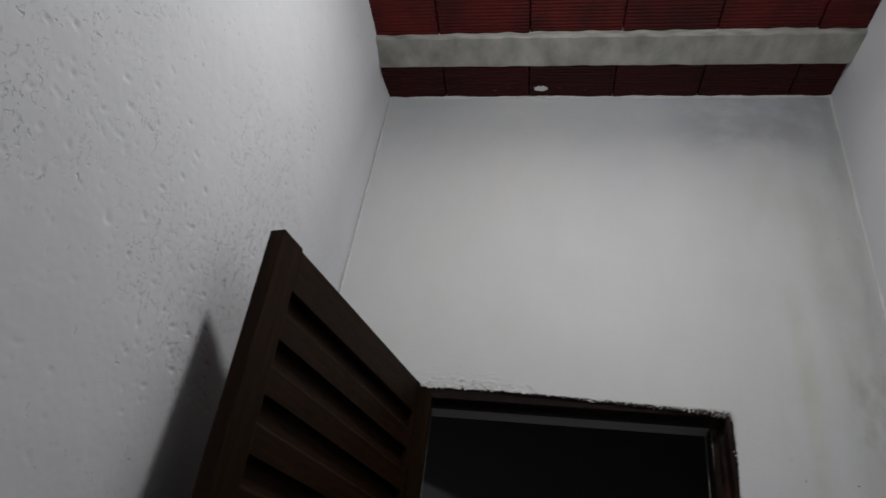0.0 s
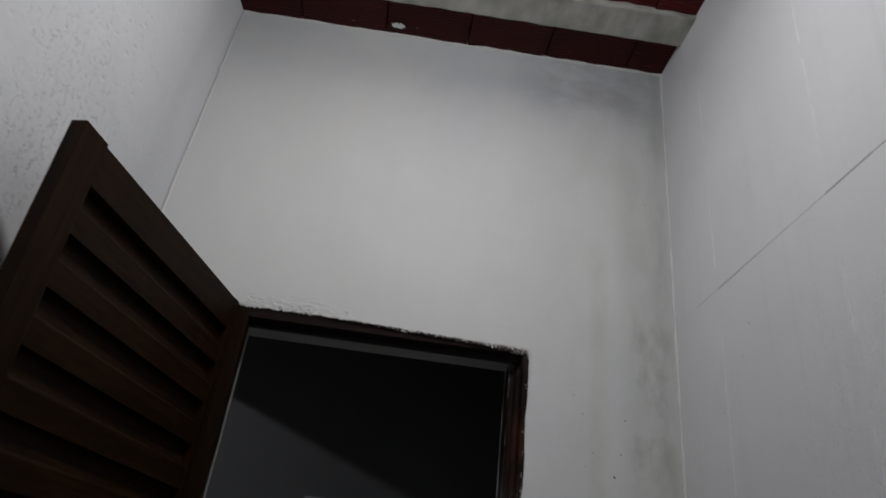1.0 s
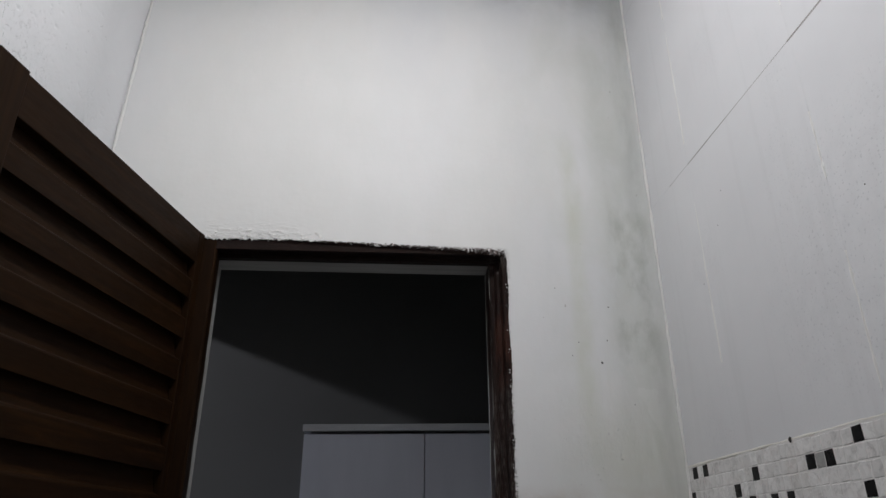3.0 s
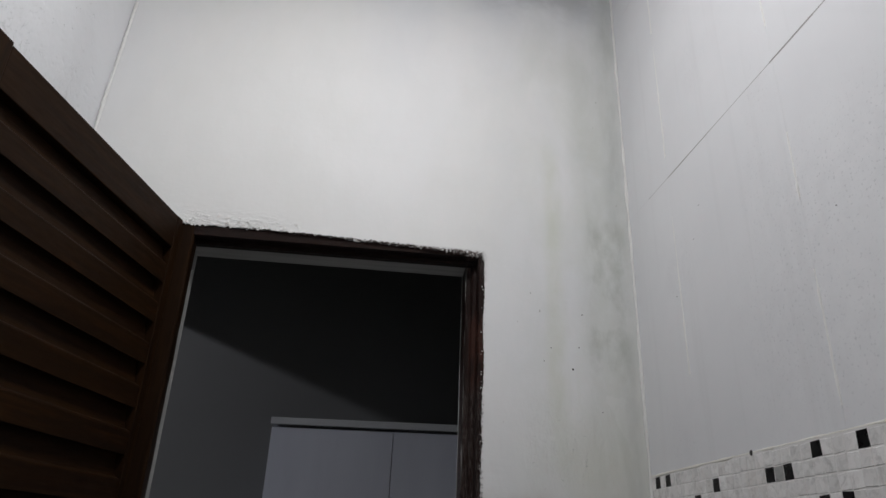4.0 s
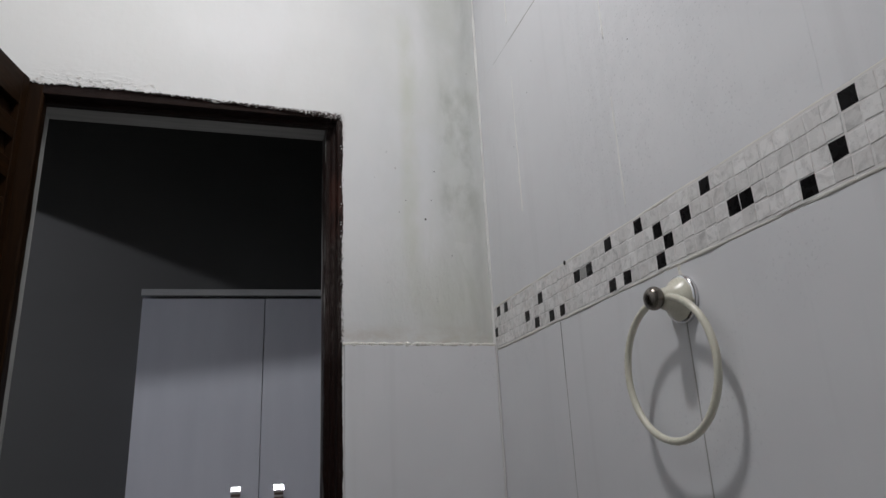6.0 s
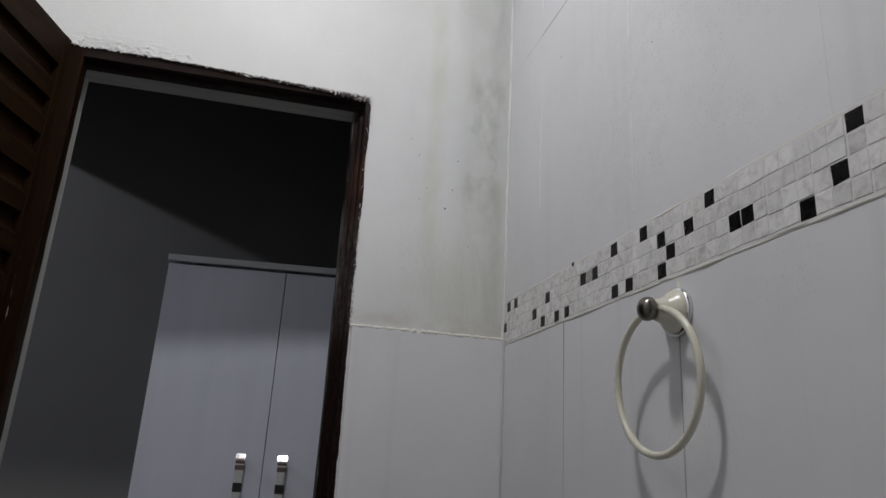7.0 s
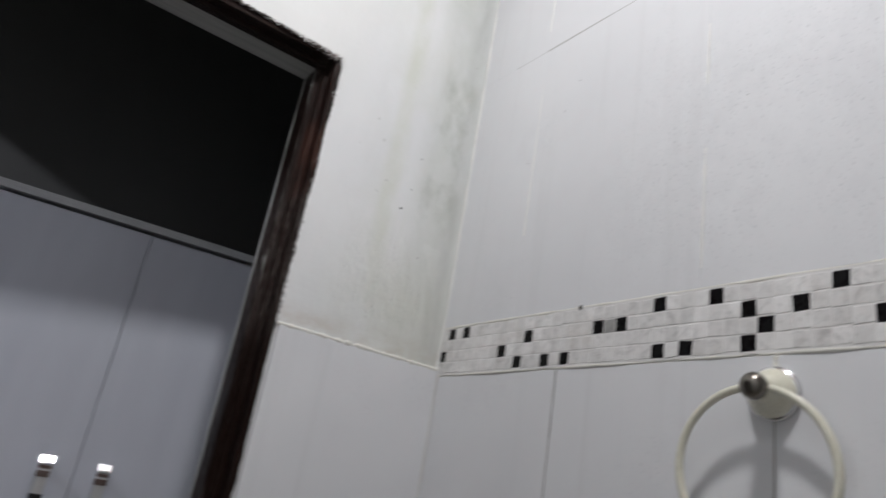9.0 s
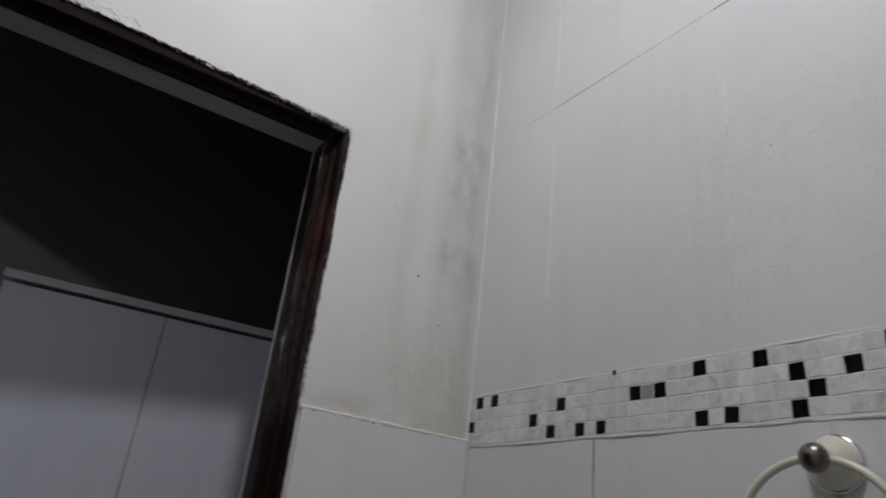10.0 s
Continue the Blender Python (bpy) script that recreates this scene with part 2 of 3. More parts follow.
def mat_wood(name, along):
    """Dark varnished wood, grain along one axis."""
    n = Nodes(name)
    s = [26.0, 26.0, 26.0]
    s[along] = 1.6
    vec = n.placed(tuple(s))
    grain = n.noise(3.0, 6, 0.6, vec, 0.8)
    base = n.ramp(grain, [(0.28, (0.0075, 0.0029, 0.0008)), (0.55, (0.0172, 0.0070, 0.0017)), (0.78, (0.0315, 0.0132, 0.0035))])
    stain = n.ramp(n.noise(4, 4), [(0.35, 0.0), (0.7, 1.0)])
    n.colour(n.mix(n.math("MULTIPLY", stain, 0.4), base, (0.012, 0.0055, 0.0022)))
    n.set("Roughness", n.ramp(n.noise(15, 4), [(0.3, 0.5), (0.7, 0.68)]))
    n.set("Specular IOR Level", 0.09)
    n.set("Normal", n.bump(grain, 0.18, 0.002))
    return n.mat


def mat_frame():
    """Dark brown gloss paint laid on thick, with worn reddish patches, pale flecks and painted gloss glints."""
    n = Nodes("brown_gloss_paint")
    base = n.ramp(n.noise(9, 5), [(0.3, (0.007, 0.0031, 0.0020)), (0.7, (0.017, 0.0064, 0.0044))])
    red = n.ramp(n.noise(5, 6, 0.7, n.coords((6, 6, 1))), [(0.58, 0.0), (0.68, 1.0)])
    base = n.mix(n.math("MULTIPLY", red, 0.12), base, (0.06, 0.020, 0.014))
    fleck = n.ramp(n.noise(130, 3, 0.6), [(0.665, 0.0), (0.70, 1.0)])
    x, z = n.axis("X"), n.axis("Z")
    worn = n.math("MULTIPLY", n.band(x, -0.40, -0.36, 0.004), n.band(z, 1.80, 1.97, 0.03))
    worn = n.math("MULTIPLY", worn, n.ramp(n.noise(14, 5, 0.6, n.coords((3, 3, 1))), [(0.40, 0.0), (0.55, 1.0)]))
    base = n.mix(n.math("MULTIPLY", worn, 0.45), base, (0.085, 0.033, 0.022))
    # pale jamb flecks: plaster specks, and gloss glints put into the colour
    fleck_zone = n.math("MULTIPLY", n.band(x, -0.415, -0.35, 0.005), n.math("MAXIMUM", n.band(z, 1.52, 1.80, 0.04), n.band(z, 2.08, 2.14, 0.02)))
    glint_flecks = n.ramp(n.noise(100, 4, 0.65), [(0.56, 0.0), (0.62, 1.0)])
    base = n.mix(n.math("MULTIPLY", n.math("MULTIPLY", glint_flecks, fleck_zone), 0.6), base, (0.40, 0.35, 0.33))
    n.colour(n.mix(n.math("MULTIPLY", fleck, 0.5), base, (0.45, 0.40, 0.38)))
    n.set("Roughness", n.ramp(n.noise(25, 4), [(0.3, 0.34), (0.7, 0.58)]))
    n.set("Specular IOR Level", 0.16)
    b = n.bump(n.noise(120, 4), 0.5, 0.003)
    n.set("Normal", n.bump(n.noise(25, 3), 0.3, 0.005, b))
    return n.mat


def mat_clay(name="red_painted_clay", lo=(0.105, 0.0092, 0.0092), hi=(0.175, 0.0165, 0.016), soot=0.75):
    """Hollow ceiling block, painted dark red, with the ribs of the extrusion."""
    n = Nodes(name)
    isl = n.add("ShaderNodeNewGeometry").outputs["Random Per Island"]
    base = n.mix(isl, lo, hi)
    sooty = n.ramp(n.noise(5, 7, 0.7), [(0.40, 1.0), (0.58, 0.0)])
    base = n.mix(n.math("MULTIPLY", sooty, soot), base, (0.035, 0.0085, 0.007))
    flake = n.math("MULTIPLY", n.ramp(n.noise(70, 5, 0.65, n.coords((0.5, 1.4, 1))), [(0.66, 0.0), (0.70, 1.0)]), n.band(n.axis("Y"), -0.075, 0.0, 0.03))
    base = n.mix(n.math("MULTIPLY", flake, 0.6), base, (0.5, 0.46, 0.43))
    n.colour(base)
    n.set("Roughness", 0.75)
    n.set("Specular IOR Level", 0.2)
    w = n.add("ShaderNodeTexWave", Scale=28.0, Distortion=0.8, Detail=2.0)
    w.bands_direction = "Y"
    n.link(n.coords((0.35, 1, 1)), w.inputs["Vector"])
    b = n.bump(w.outputs["Fac"], 0.8, 0.004)
    n.set("Normal", n.bump(n.noise(60, 4), 0.3, 0.003, b))
    return n.mat


# Darker clay for the row by the door wall; shade put into its colour
CLAY_SHADED = mat_clay("shaded_red_clay", (0.046, 0.0075, 0.0060), (0.068, 0.0098, 0.0082), 0.88)
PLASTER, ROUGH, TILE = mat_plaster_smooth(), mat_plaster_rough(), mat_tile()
WOOD_V, WOOD_H, FRAME, CLAY = mat_wood("varnished_wood_upright", 2), mat_wood("varnished_wood_level", 0), mat_frame(), mat_clay()
CONCRETE = mat_plain("bare_concrete", (0.29, 0.287, 0.245), (0.56, 0.552, 0.505), 24, 0.85, 0, 0.7, 0.006, 45)
GROUT = mat_plain("grey_grout", (0.66, 0.655, 0.65), (0.74, 0.735, 0.73), 12, 0.85)
GROUT_DARK = mat_plain("dirty_grout", (0.22, 0.215, 0.20), (0.52, 0.515, 0.50), 5, 0.9)
CAULK = mat_plain("white_caulk", (0.80, 0.80, 0.78), (0.88, 0.88, 0.86), 14, 0.5, 0, 0.4, 0.003, 60)
CREAM_GROUT = mat_plain("cream_grout", (0.70, 0.68, 0.61), (0.88, 0.87, 0.83), 16, 0.8, 0, 0.5, 0.003, 70)
BED = mat_plain("pale_grout_bed", (0.66, 0.645, 0.63), (0.80, 0.79, 0.78), 14, 0.85)
CHIP_WHITE = mat_chip("white_marble_chip", (0.67, 0.66, 0.65), (0.83, 0.82, 0.812), 0.2)
CHIP_BLACK = mat_chip("black_glass_chip", (0.004, 0.0036, 0.004), (0.009, 0.008, 0.009), 0.2, 0.12)
CHIP_GREY = mat_chip("grey_stone_chip", (0.30, 0.30, 0.29), (0.36, 0.36, 0.35), 0.25)
CREAM = mat_plain("cream_plastic", (0.66, 0.645, 0.53), (0.72, 0.70, 0.60), 8, 0.28, 0, 0.05)
NICKEL = mat_plain("worn_nickel", (0.11, 0.10, 0.085), (0.27, 0.25, 0.225), 30, 0.24, 1.0, 0.08)
SILVER = mat_plain("satin_silver", (0.58, 0.58, 0.58), (0.68, 0.68, 0.68), 20, 0.4, 0.35, 0.03)
BROWN_REFLECTION = mat_plain("brown_reflection", (0.12, 0.085, 0.075), (0.20, 0.15, 0.135), 30, 0.35, 0.3, 0.03)
BLACK_REFLECTION = mat_plain("black_reflection", (0.012, 0.012, 0.012), (0.025, 0.025, 0.024), 30, 0.3, 0, 0.03)
CHROME = mat_plain("chrome", (0.72, 0.72, 0.73), (0.82, 0.82, 0.83), 20, 0.16, 1.0, 0.02)
LAMINATE = mat_plain("white_laminate", (0.58, 0.60, 0.675), (0.64, 0.66, 0.735), 4, 0.36, 0, 0.04)
LAM_EDGE = mat_plain("laminate_edge", (0.50, 0.51, 0.52), (0.60, 0.61, 0.62), 9, 0.45, 0, 0.05)
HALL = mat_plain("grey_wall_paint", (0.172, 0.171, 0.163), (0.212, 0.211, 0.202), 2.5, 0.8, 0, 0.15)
SHADE = mat_plain("unseen_wall_grey", (0.26, 0.257, 0.25), (0.34, 0.335, 0.325), 3, 0.5)
# Grey for the door reveals, their shade put into the colour
REVEAL = mat_plain("shaded_reveal", (0.34, 0.34, 0.325), (0.46, 0.46, 0.44), 9, 0.9, 0, 0.5, 0.004, 50)
HALL_DARK = mat_plain("darkened_hall_ceiling", (0.055, 0.052, 0.036), (0.090, 0.083, 0.060), 5, 0.7)
FLOOR = mat_plain("floor_ceramic", (0.36, 0.345, 0.315), (0.45, 0.432, 0.40), 5, 0.4)
LAMP_WHITE = mat_plain("white_lamp_plastic", (0.74, 0.74, 0.73), (0.8, 0.8, 0.79), 8, 0.4)


# ---------------------------------------------------------------- building helpers
def link_mesh(name, bm, material, smooth=False):
    me = bpy.data.meshes.new(name)
    bmesh.ops.recalc_face_normals(bm, faces=bm.faces)
    bm.to_mesh(me)
    bm.free()
    for m in material if isinstance(material, (list, tuple)) else [material]:
        me.materials.append(m)
    if smooth:
        for p in me.polygons:
            p.use_smooth = True
    return new(name, me)


def part(name, bm, material, parent, label="", smooth=False):
    ob = link_mesh(name, bm, material, smooth)
    ob.parent = parent
    return tagged(ob, label)


def thing(name, label, category, kind="", group="", at=None):
    ob = new(name)
    if at is not None:
        ob.matrix_world = at
    return tagged(ob, label, category, group, kind)


def box(bm, x0, x1, y0, y1, z0, z1, bevel=0.0, m=None):
    """Add a box; bevel rounds its edges a little."""
    made = bmesh.ops.create_cube(bm, size=1)
    vs = made["verts"]
    for v in vs:
        v.co = Vector((x0 + (v.co.x + 0.5) * (x1 - x0), y0 + (v.co.y + 0.5) * (y1 - y0), z0 + (v.co.z + 0.5) * (z1 - z0)))
    if bevel:
        es = list({e for v in vs for e in v.link_edges})
        r = bmesh.ops.bevel(bm, geom=es, offset=bevel, segments=2, profile=0.6, affect="EDGES")
        vs = list({v for f in r["faces"] for v in f.verts} | {v for v in vs if v.is_valid})
    if m is not None:
        bmesh.ops.transform(bm, matrix=m, verts=vs)
    return bm


def boxes(*rows, bevel=0.0):
    bm = bmesh.new()
    for r in rows:
        box(bm, *r, bevel=bevel)
    return bm


def lathe(profile, segments=32, axis="X"):
    """A turned shape: profile rows are (along the axis, radius)."""
    bm = bmesh.new()
    rings = []
    for a, r in profile:
        ring = []
        for i in range(segments):
            t = 2 * math.pi * i / segments
            c, s = r * math.cos(t), r * math.sin(t)
            ring.append(bm.verts.new({"X": (a, c, s), "Y": (c, a, s), "Z": (c, s, a)}[axis]))
        rings.append(ring)
    for p, q in zip(rings, rings[1:]):
        for i in range(segments):
            j = (i + 1) % segments
            bm.faces.new((p[i], p[j], q[j], q[i]))
    bm.faces.new(rings[0])
    bm.faces.new(rings[-1])
    return bm


def bead(points, radius, wobble, seed, sides=6):
    """An uneven bead of filler along a line of points."""
    bm = bmesh.new()
    rings = []
    for i, p in enumerate(points):
        d = (Vector(points[min(i + 1, len(points) - 1)]) - Vector(points[max(i - 1, 0)])).normalized()
        u = d.orthogonal().normalized()
        w = d.cross(u)
        r = radius * (1 + wobble * (noise.noise(Vector((i * 0.13, seed, 0.3))) + 0.35 * noise.noise(Vector((i * 0.6, seed, 4.1)))))
        off = radius * 0.5 * wobble * noise.noise(Vector((i * 0.21, seed + 9, 1.7)))
        rings.append([bm.verts.new(Vector(p) + u * (off + r * math.cos(2 * math.pi * k / sides)) + w * r * math.sin(2 * math.pi * k / sides)) for k in range(sides)])
    for p, q in zip(rings, rings[1:]):
        for k in range(sides):
            j = (k + 1) % sides
            bm.faces.new((p[k], p[j], q[j], q[k]))
    return bm


def line(a, b, n):
    a, b = Vector(a), Vector(b)
    return [tuple(a.lerp(b, i / (n - 1))) for i in range(n)]


# ---------------------------------------------------------------- the plan
XW = -1.325          # west wall of the bathroom
ZC = 3.105           # underside of the ceiling blocks
YS = -2.35           # south wall behind the camera
DL, DR, DT = -1.078, -0.377, 2.125   # plaster opening round the door frame
TILE_TOP = 1.535
LEAN = 0.034         # the west wall leans in towards the top
TILT = 0.0275        # the ceiling falls a little towards the west


def ragged(t, seed, amount):
    v = 0.6 * noise.noise(Vector((t * 11, seed, 0))) + 0.5 * noise.noise(Vector((t * 45, seed, 2))) + 0.5 * noise.noise(Vector((t * 160, seed, 5))) + 0.45 * noise.noise(Vector((t * 420, seed, 9)))
    return amount * v


def wavy(t, seed, amount):
    return amount * (0.7 * noise.noise(Vector((t * 9, seed, 0))) + 0.35 * noise.noise(Vector((t * 38, seed, 2))) + 0.16 * noise.noise(Vector((t * 150, seed, 4))))


def wall_north():
    """The wall with the door: masonry, and a plaster skin broken unevenly round the frame."""
    bm = boxes(
        (XW - 0.12, DL - 0.012, 0.006, 0.05, 0, ZC + 0.1), (DR + 0.012, 0.12, 0.006, 0.05, 0, ZC + 0.1), (DL - 0.012, DR + 0.012, 0.006, 0.05, DT + 0.022, ZC + 0.1),
        (XW - 0.12, -1.060, 0.05, 0.112, 0, ZC + 0.1), (-0.4095, 0.12, 0.05, 0.112, 0, ZC + 0.1), (-1.060, -0.4095, 0.05, 0.112, 2.099, ZC + 0.1))
    for f in bm.faces:
        f.material_index = 1
    for v in bm.verts:
        if 2.09 < v.co.z < 2.11:
            v.co.z += 0.009 * (v.co.x + 0.73)
    # skin over the door: columns; beside the door: rows
    nx, nz = 640, 1300
    cols = []
    for i in range(nx + 1):
        x = DL + (DR - DL) * i / nx
        z = DT + 0.005 + 0.007 * math.sin(math.pi * i / nx) - 0.018 * i / nx + ragged(x, 3, 0.009)
        cols.append((x, z))
    zs = [2.2, 2.5, 2.8, ZC + 0.02]
    grid = []
    for x, z in cols:
        grid.append([bm.verts.new((x + 0.002 * noise.noise(Vector((x * 90, z, 7))), 0.014, z + 0.003)), bm.verts.new((x, 0.0, z))] + [bm.verts.new((x, 0, q)) for q in zs])
    for a, b in zip(grid, grid[1:]):
        for k in range(len(a) - 1):
            bm.faces.new((a[k], b[k], b[k + 1], a[k + 1]))
    for edge, far, side, seed in ((DR, 0.004, 1, 11), (DL, XW - 0.09, -1, 17)):
        rows = []
        top = grid[-1 if side > 0 else 0]
        for j in range(nz + 1):
            z = top[1].co.z * j / nz
            x = edge + side * 0.003 + wavy(z, seed, 0.0035) + ragged(z, seed + 4, 0.0026) + side * 0.0012 * math.sin(z * 7)
            if j == nz:
                rows.append([top[0], top[1], bm.verts.new((far, 0, z))])
            else:
                rows.append([bm.verts.new((x + side * 0.002, 0.014, z)), bm.verts.new((x, 0, z)), bm.verts.new((far, 0, z))])
        for a, b in zip(rows, rows[1:]):
            for k in range(2):
                bm.faces.new((a[k], a[k + 1], b[k + 1], b[k]))
        last, q = rows[-1][2], top[1]
        for k in range(2, len(top)):
            v = bm.verts.new((far, 0, top[k].co.z))
            bm.faces.new((q, top[k], v, last))
            last, q = v, top[k]
    return tagged(link_mesh("wall_north", bm, (PLASTER, REVEAL)), "white painted plaster wall with damp grey-green stains", "wall", "", "structure")


def wall_east():
    bm = boxes((0.0012, 0.14, YS - 0.12, -0.0, 0, ZC + 0.1))
    return tagged(link_mesh("wall_east", bm, GROUT), "white glazed tile wall with thin joints", "wall", "", "structure")


def wall_west():
    bm = bmesh.new()
    box(bm, XW - 0.24, XW - 0.10, YS - 0.12, 0.006, 0, ZC + 0.1)
    # trowelled face: lumps, dents and dragged pits, finer where the door stands
    def relief(y, z):
        v = Vector((0, y, z))
        lump = 0.0030 * noise.noise(v * 3) + 0.0009 * noise.noise(v * 13) + 0.00025 * noise.noise(v * 36) + 0.00018 * noise.noise(v * 110)
        bend = 0.02 * noise.noise(v * 11 + Vector((3, 0, 0)))
        drag = noise.noise(Vector((4, (y + bend) * 40 + z * 16, (z + bend) * 110 - y * 22))) + 0.55 * noise.noise(Vector((9, y * 130, z * 170)))
        patch = min(1.0, max(0.0, 2.6 * (noise.noise(v * 5.5 + Vector((7, 0, 0))) + 0.10 - 0.25 * max(0.0, y + 0.55) - 0.45 * max(0.0, z - 2.3))))
        pit = min(1.0, max(0.0, drag - 0.50) * 6.0) * (0.9 * patch + 0.5 * min(1.0, max(0.0, drag - 0.72) * 8.0))
        hollow = 0.011 * math.exp(-((y + 0.10) / 0.075) ** 2)
        return XW + LEAN * (z - 2.4) + lump - 0.0019 * pit - hollow

    def span(a, b, step):
        n = max(1, round((b - a) / step))
        return [a + (b - a) * i / n for i in range(n)]

    ys = span(YS, -1.25, 0.05) + span(-1.25, 0.0, 0.0032) + [0.005]
    zs = span(0, 1.5, 0.06) + span(1.5, ZC, 0.0032) + [ZC + 0.02]
    nz = len(zs) - 1
    g = [[bm.verts.new((relief(y, z), y, z)) for z in zs] for y in ys]
    for a, b in zip(g, g[1:]):
        for k in range(nz):
            bm.faces.new((a[k], b[k], b[k + 1], a[k + 1]))
    ob = link_mesh("wall_west", bm, ROUGH)
    for p in ob.data.polygons:
        p.use_smooth = p.center.x > XW - 0.095
    return tagged(ob, "rough trowelled white plaster wall with pits", "wall", "", "structure")


def ceiling():
    """Red clay blocks between bare concrete joists, one mesh."""
    bm = bmesh.new()
    joists, y = [], -0.137
    while y > YS - 0.1:
        joists.append((y, y - 0.111))
        y -= 0.46
    rows, last = [], 0.0
    for a, b in joists:
        rows.append((last, a))
        last = b
    rng = random.Random(5)
    for k, (a, b) in enumerate(rows):
        x = XW - 0.05 + (0.0 if k % 2 else 0.01)
        cuts = [-1.385, -1.124, -0.870, -0.620, -0.374, -0.12, 0.10]
        for x0, x1 in zip(cuts, cuts[1:]):
            dz = rng.uniform(-0.003, 0.003)
            box(bm, x0 + 0.0018, x1 - 0.0018, b - 0.006, a + (0.02 if k == 0 else 0.006), ZC + dz, ZC + 0.08, 0.003)
    box(bm, XW - 0.14, 0.14, YS - 0.12, 0.105, ZC + 0.085, ZC + 0.2)
    # the first row of blocks takes the darkened clay
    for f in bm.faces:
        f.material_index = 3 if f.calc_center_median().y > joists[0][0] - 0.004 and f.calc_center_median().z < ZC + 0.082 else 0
    # joists with a rough lower face and a crumbling arris
    for s, (a, b) in enumerate(joists):
        n, vs = 150, []
        for i in range(n + 1):
            x = XW - 0.05 + (0.10 - XW) * i / n
            ra, rb = 0.004 * noise.noise(Vector((x * 16, s, 1))), 0.0045 * noise.noise(Vector((x * 22, s, 8)))
            dz = 0.0025 * noise.noise(Vector((x * 9, s, 3)))
            vs.append([bm.verts.new((x, a + ra, ZC + 0.03)), bm.verts.new((x, a + ra, ZC - 0.012 + dz)), bm.verts.new((x, a + ra - 0.006, ZC - 0.016 + dz)),
                       bm.verts.new((x, b + rb + 0.006, ZC - 0.016 + dz)), bm.verts.new((x, b + rb, ZC - 0.012 + dz)), bm.verts.new((x, b + rb, ZC + 0.03))])
        for p, q in zip(vs, vs[1:]):
            for k in range(5):
                f = bm.faces.new((p[k], q[k], q[k + 1], p[k + 1]))
                f.material_index = 1
    # a splash of white paint on one block
    ring = [bm.verts.new((-0.834 + (0.021 + 0.010 * noise.noise(Vector((i * 0.77, 2, 0)))) * math.cos(i * 0.2244), -0.041 + (0.0105 + 0.007 * noise.noise(Vector((i * 0.83, 5, 0)))) * math.sin(i * 0.2244), ZC - 0.0045)) for i in range(28)]
    bm.faces.new(ring).material_index = 2
    for v in bm.verts:
        v.co.z += TILT * v.co.x
    ob = link_mesh("ceiling", bm, (CLAY, CONCRETE, CAULK, CLAY_SHADED))
    return tagged(ob, "dark red clay block ceiling with bare concrete joists", "ceiling", "", "structure")


NORTH, EAST, WEST = wall_north(), wall_east(), wall_west()
ceiling()
# South wall and floor stay out of view; their tones set the bounce light
tagged(link_mesh("wall_south", boxes((XW - 0.14, 0.14, YS - 0.12, YS, 0, ZC + 0.1)), SHADE), "unseen south wall, its grey set for bounce light", "wall", "", "structure")
tagged(link_mesh("floor", boxes((-4.2, 1.2, YS - 0.12, 1.25, -0.1, 0)), FLOOR), "beige ceramic floor", "floor", "", "structure")


# ---------------------------------------------------------------- the hall beyond the door
def hall():
    yb, xl, xr, zc = 1.10, -1.90, 0.75, 2.95
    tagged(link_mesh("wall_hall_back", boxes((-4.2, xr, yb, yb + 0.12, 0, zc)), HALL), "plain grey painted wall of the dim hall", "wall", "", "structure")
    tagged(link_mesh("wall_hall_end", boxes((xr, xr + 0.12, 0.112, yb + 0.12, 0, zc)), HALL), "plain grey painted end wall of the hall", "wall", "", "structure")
    # unseen wall, added so its edge throws the slanted shadow on the back wall
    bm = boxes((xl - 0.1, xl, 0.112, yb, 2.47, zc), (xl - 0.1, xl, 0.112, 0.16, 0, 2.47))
    tagged(link_mesh("wall_hall_opening", bm, HALL), "unseen wall over an opening, added to cut the side light", "wall", "", "structure")
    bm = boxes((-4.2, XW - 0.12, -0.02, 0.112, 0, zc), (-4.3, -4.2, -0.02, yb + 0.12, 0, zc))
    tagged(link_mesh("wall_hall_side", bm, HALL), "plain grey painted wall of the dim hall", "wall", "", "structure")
    # the ceiling is out of view; its dark tone holds down bounce light
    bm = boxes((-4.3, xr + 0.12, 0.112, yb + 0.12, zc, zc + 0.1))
    tagged(link_mesh("ceiling_hall", bm, HALL_DARK), "unseen hall ceiling, darkened to cut bounce light", "ceiling", "", "structure")


hall()


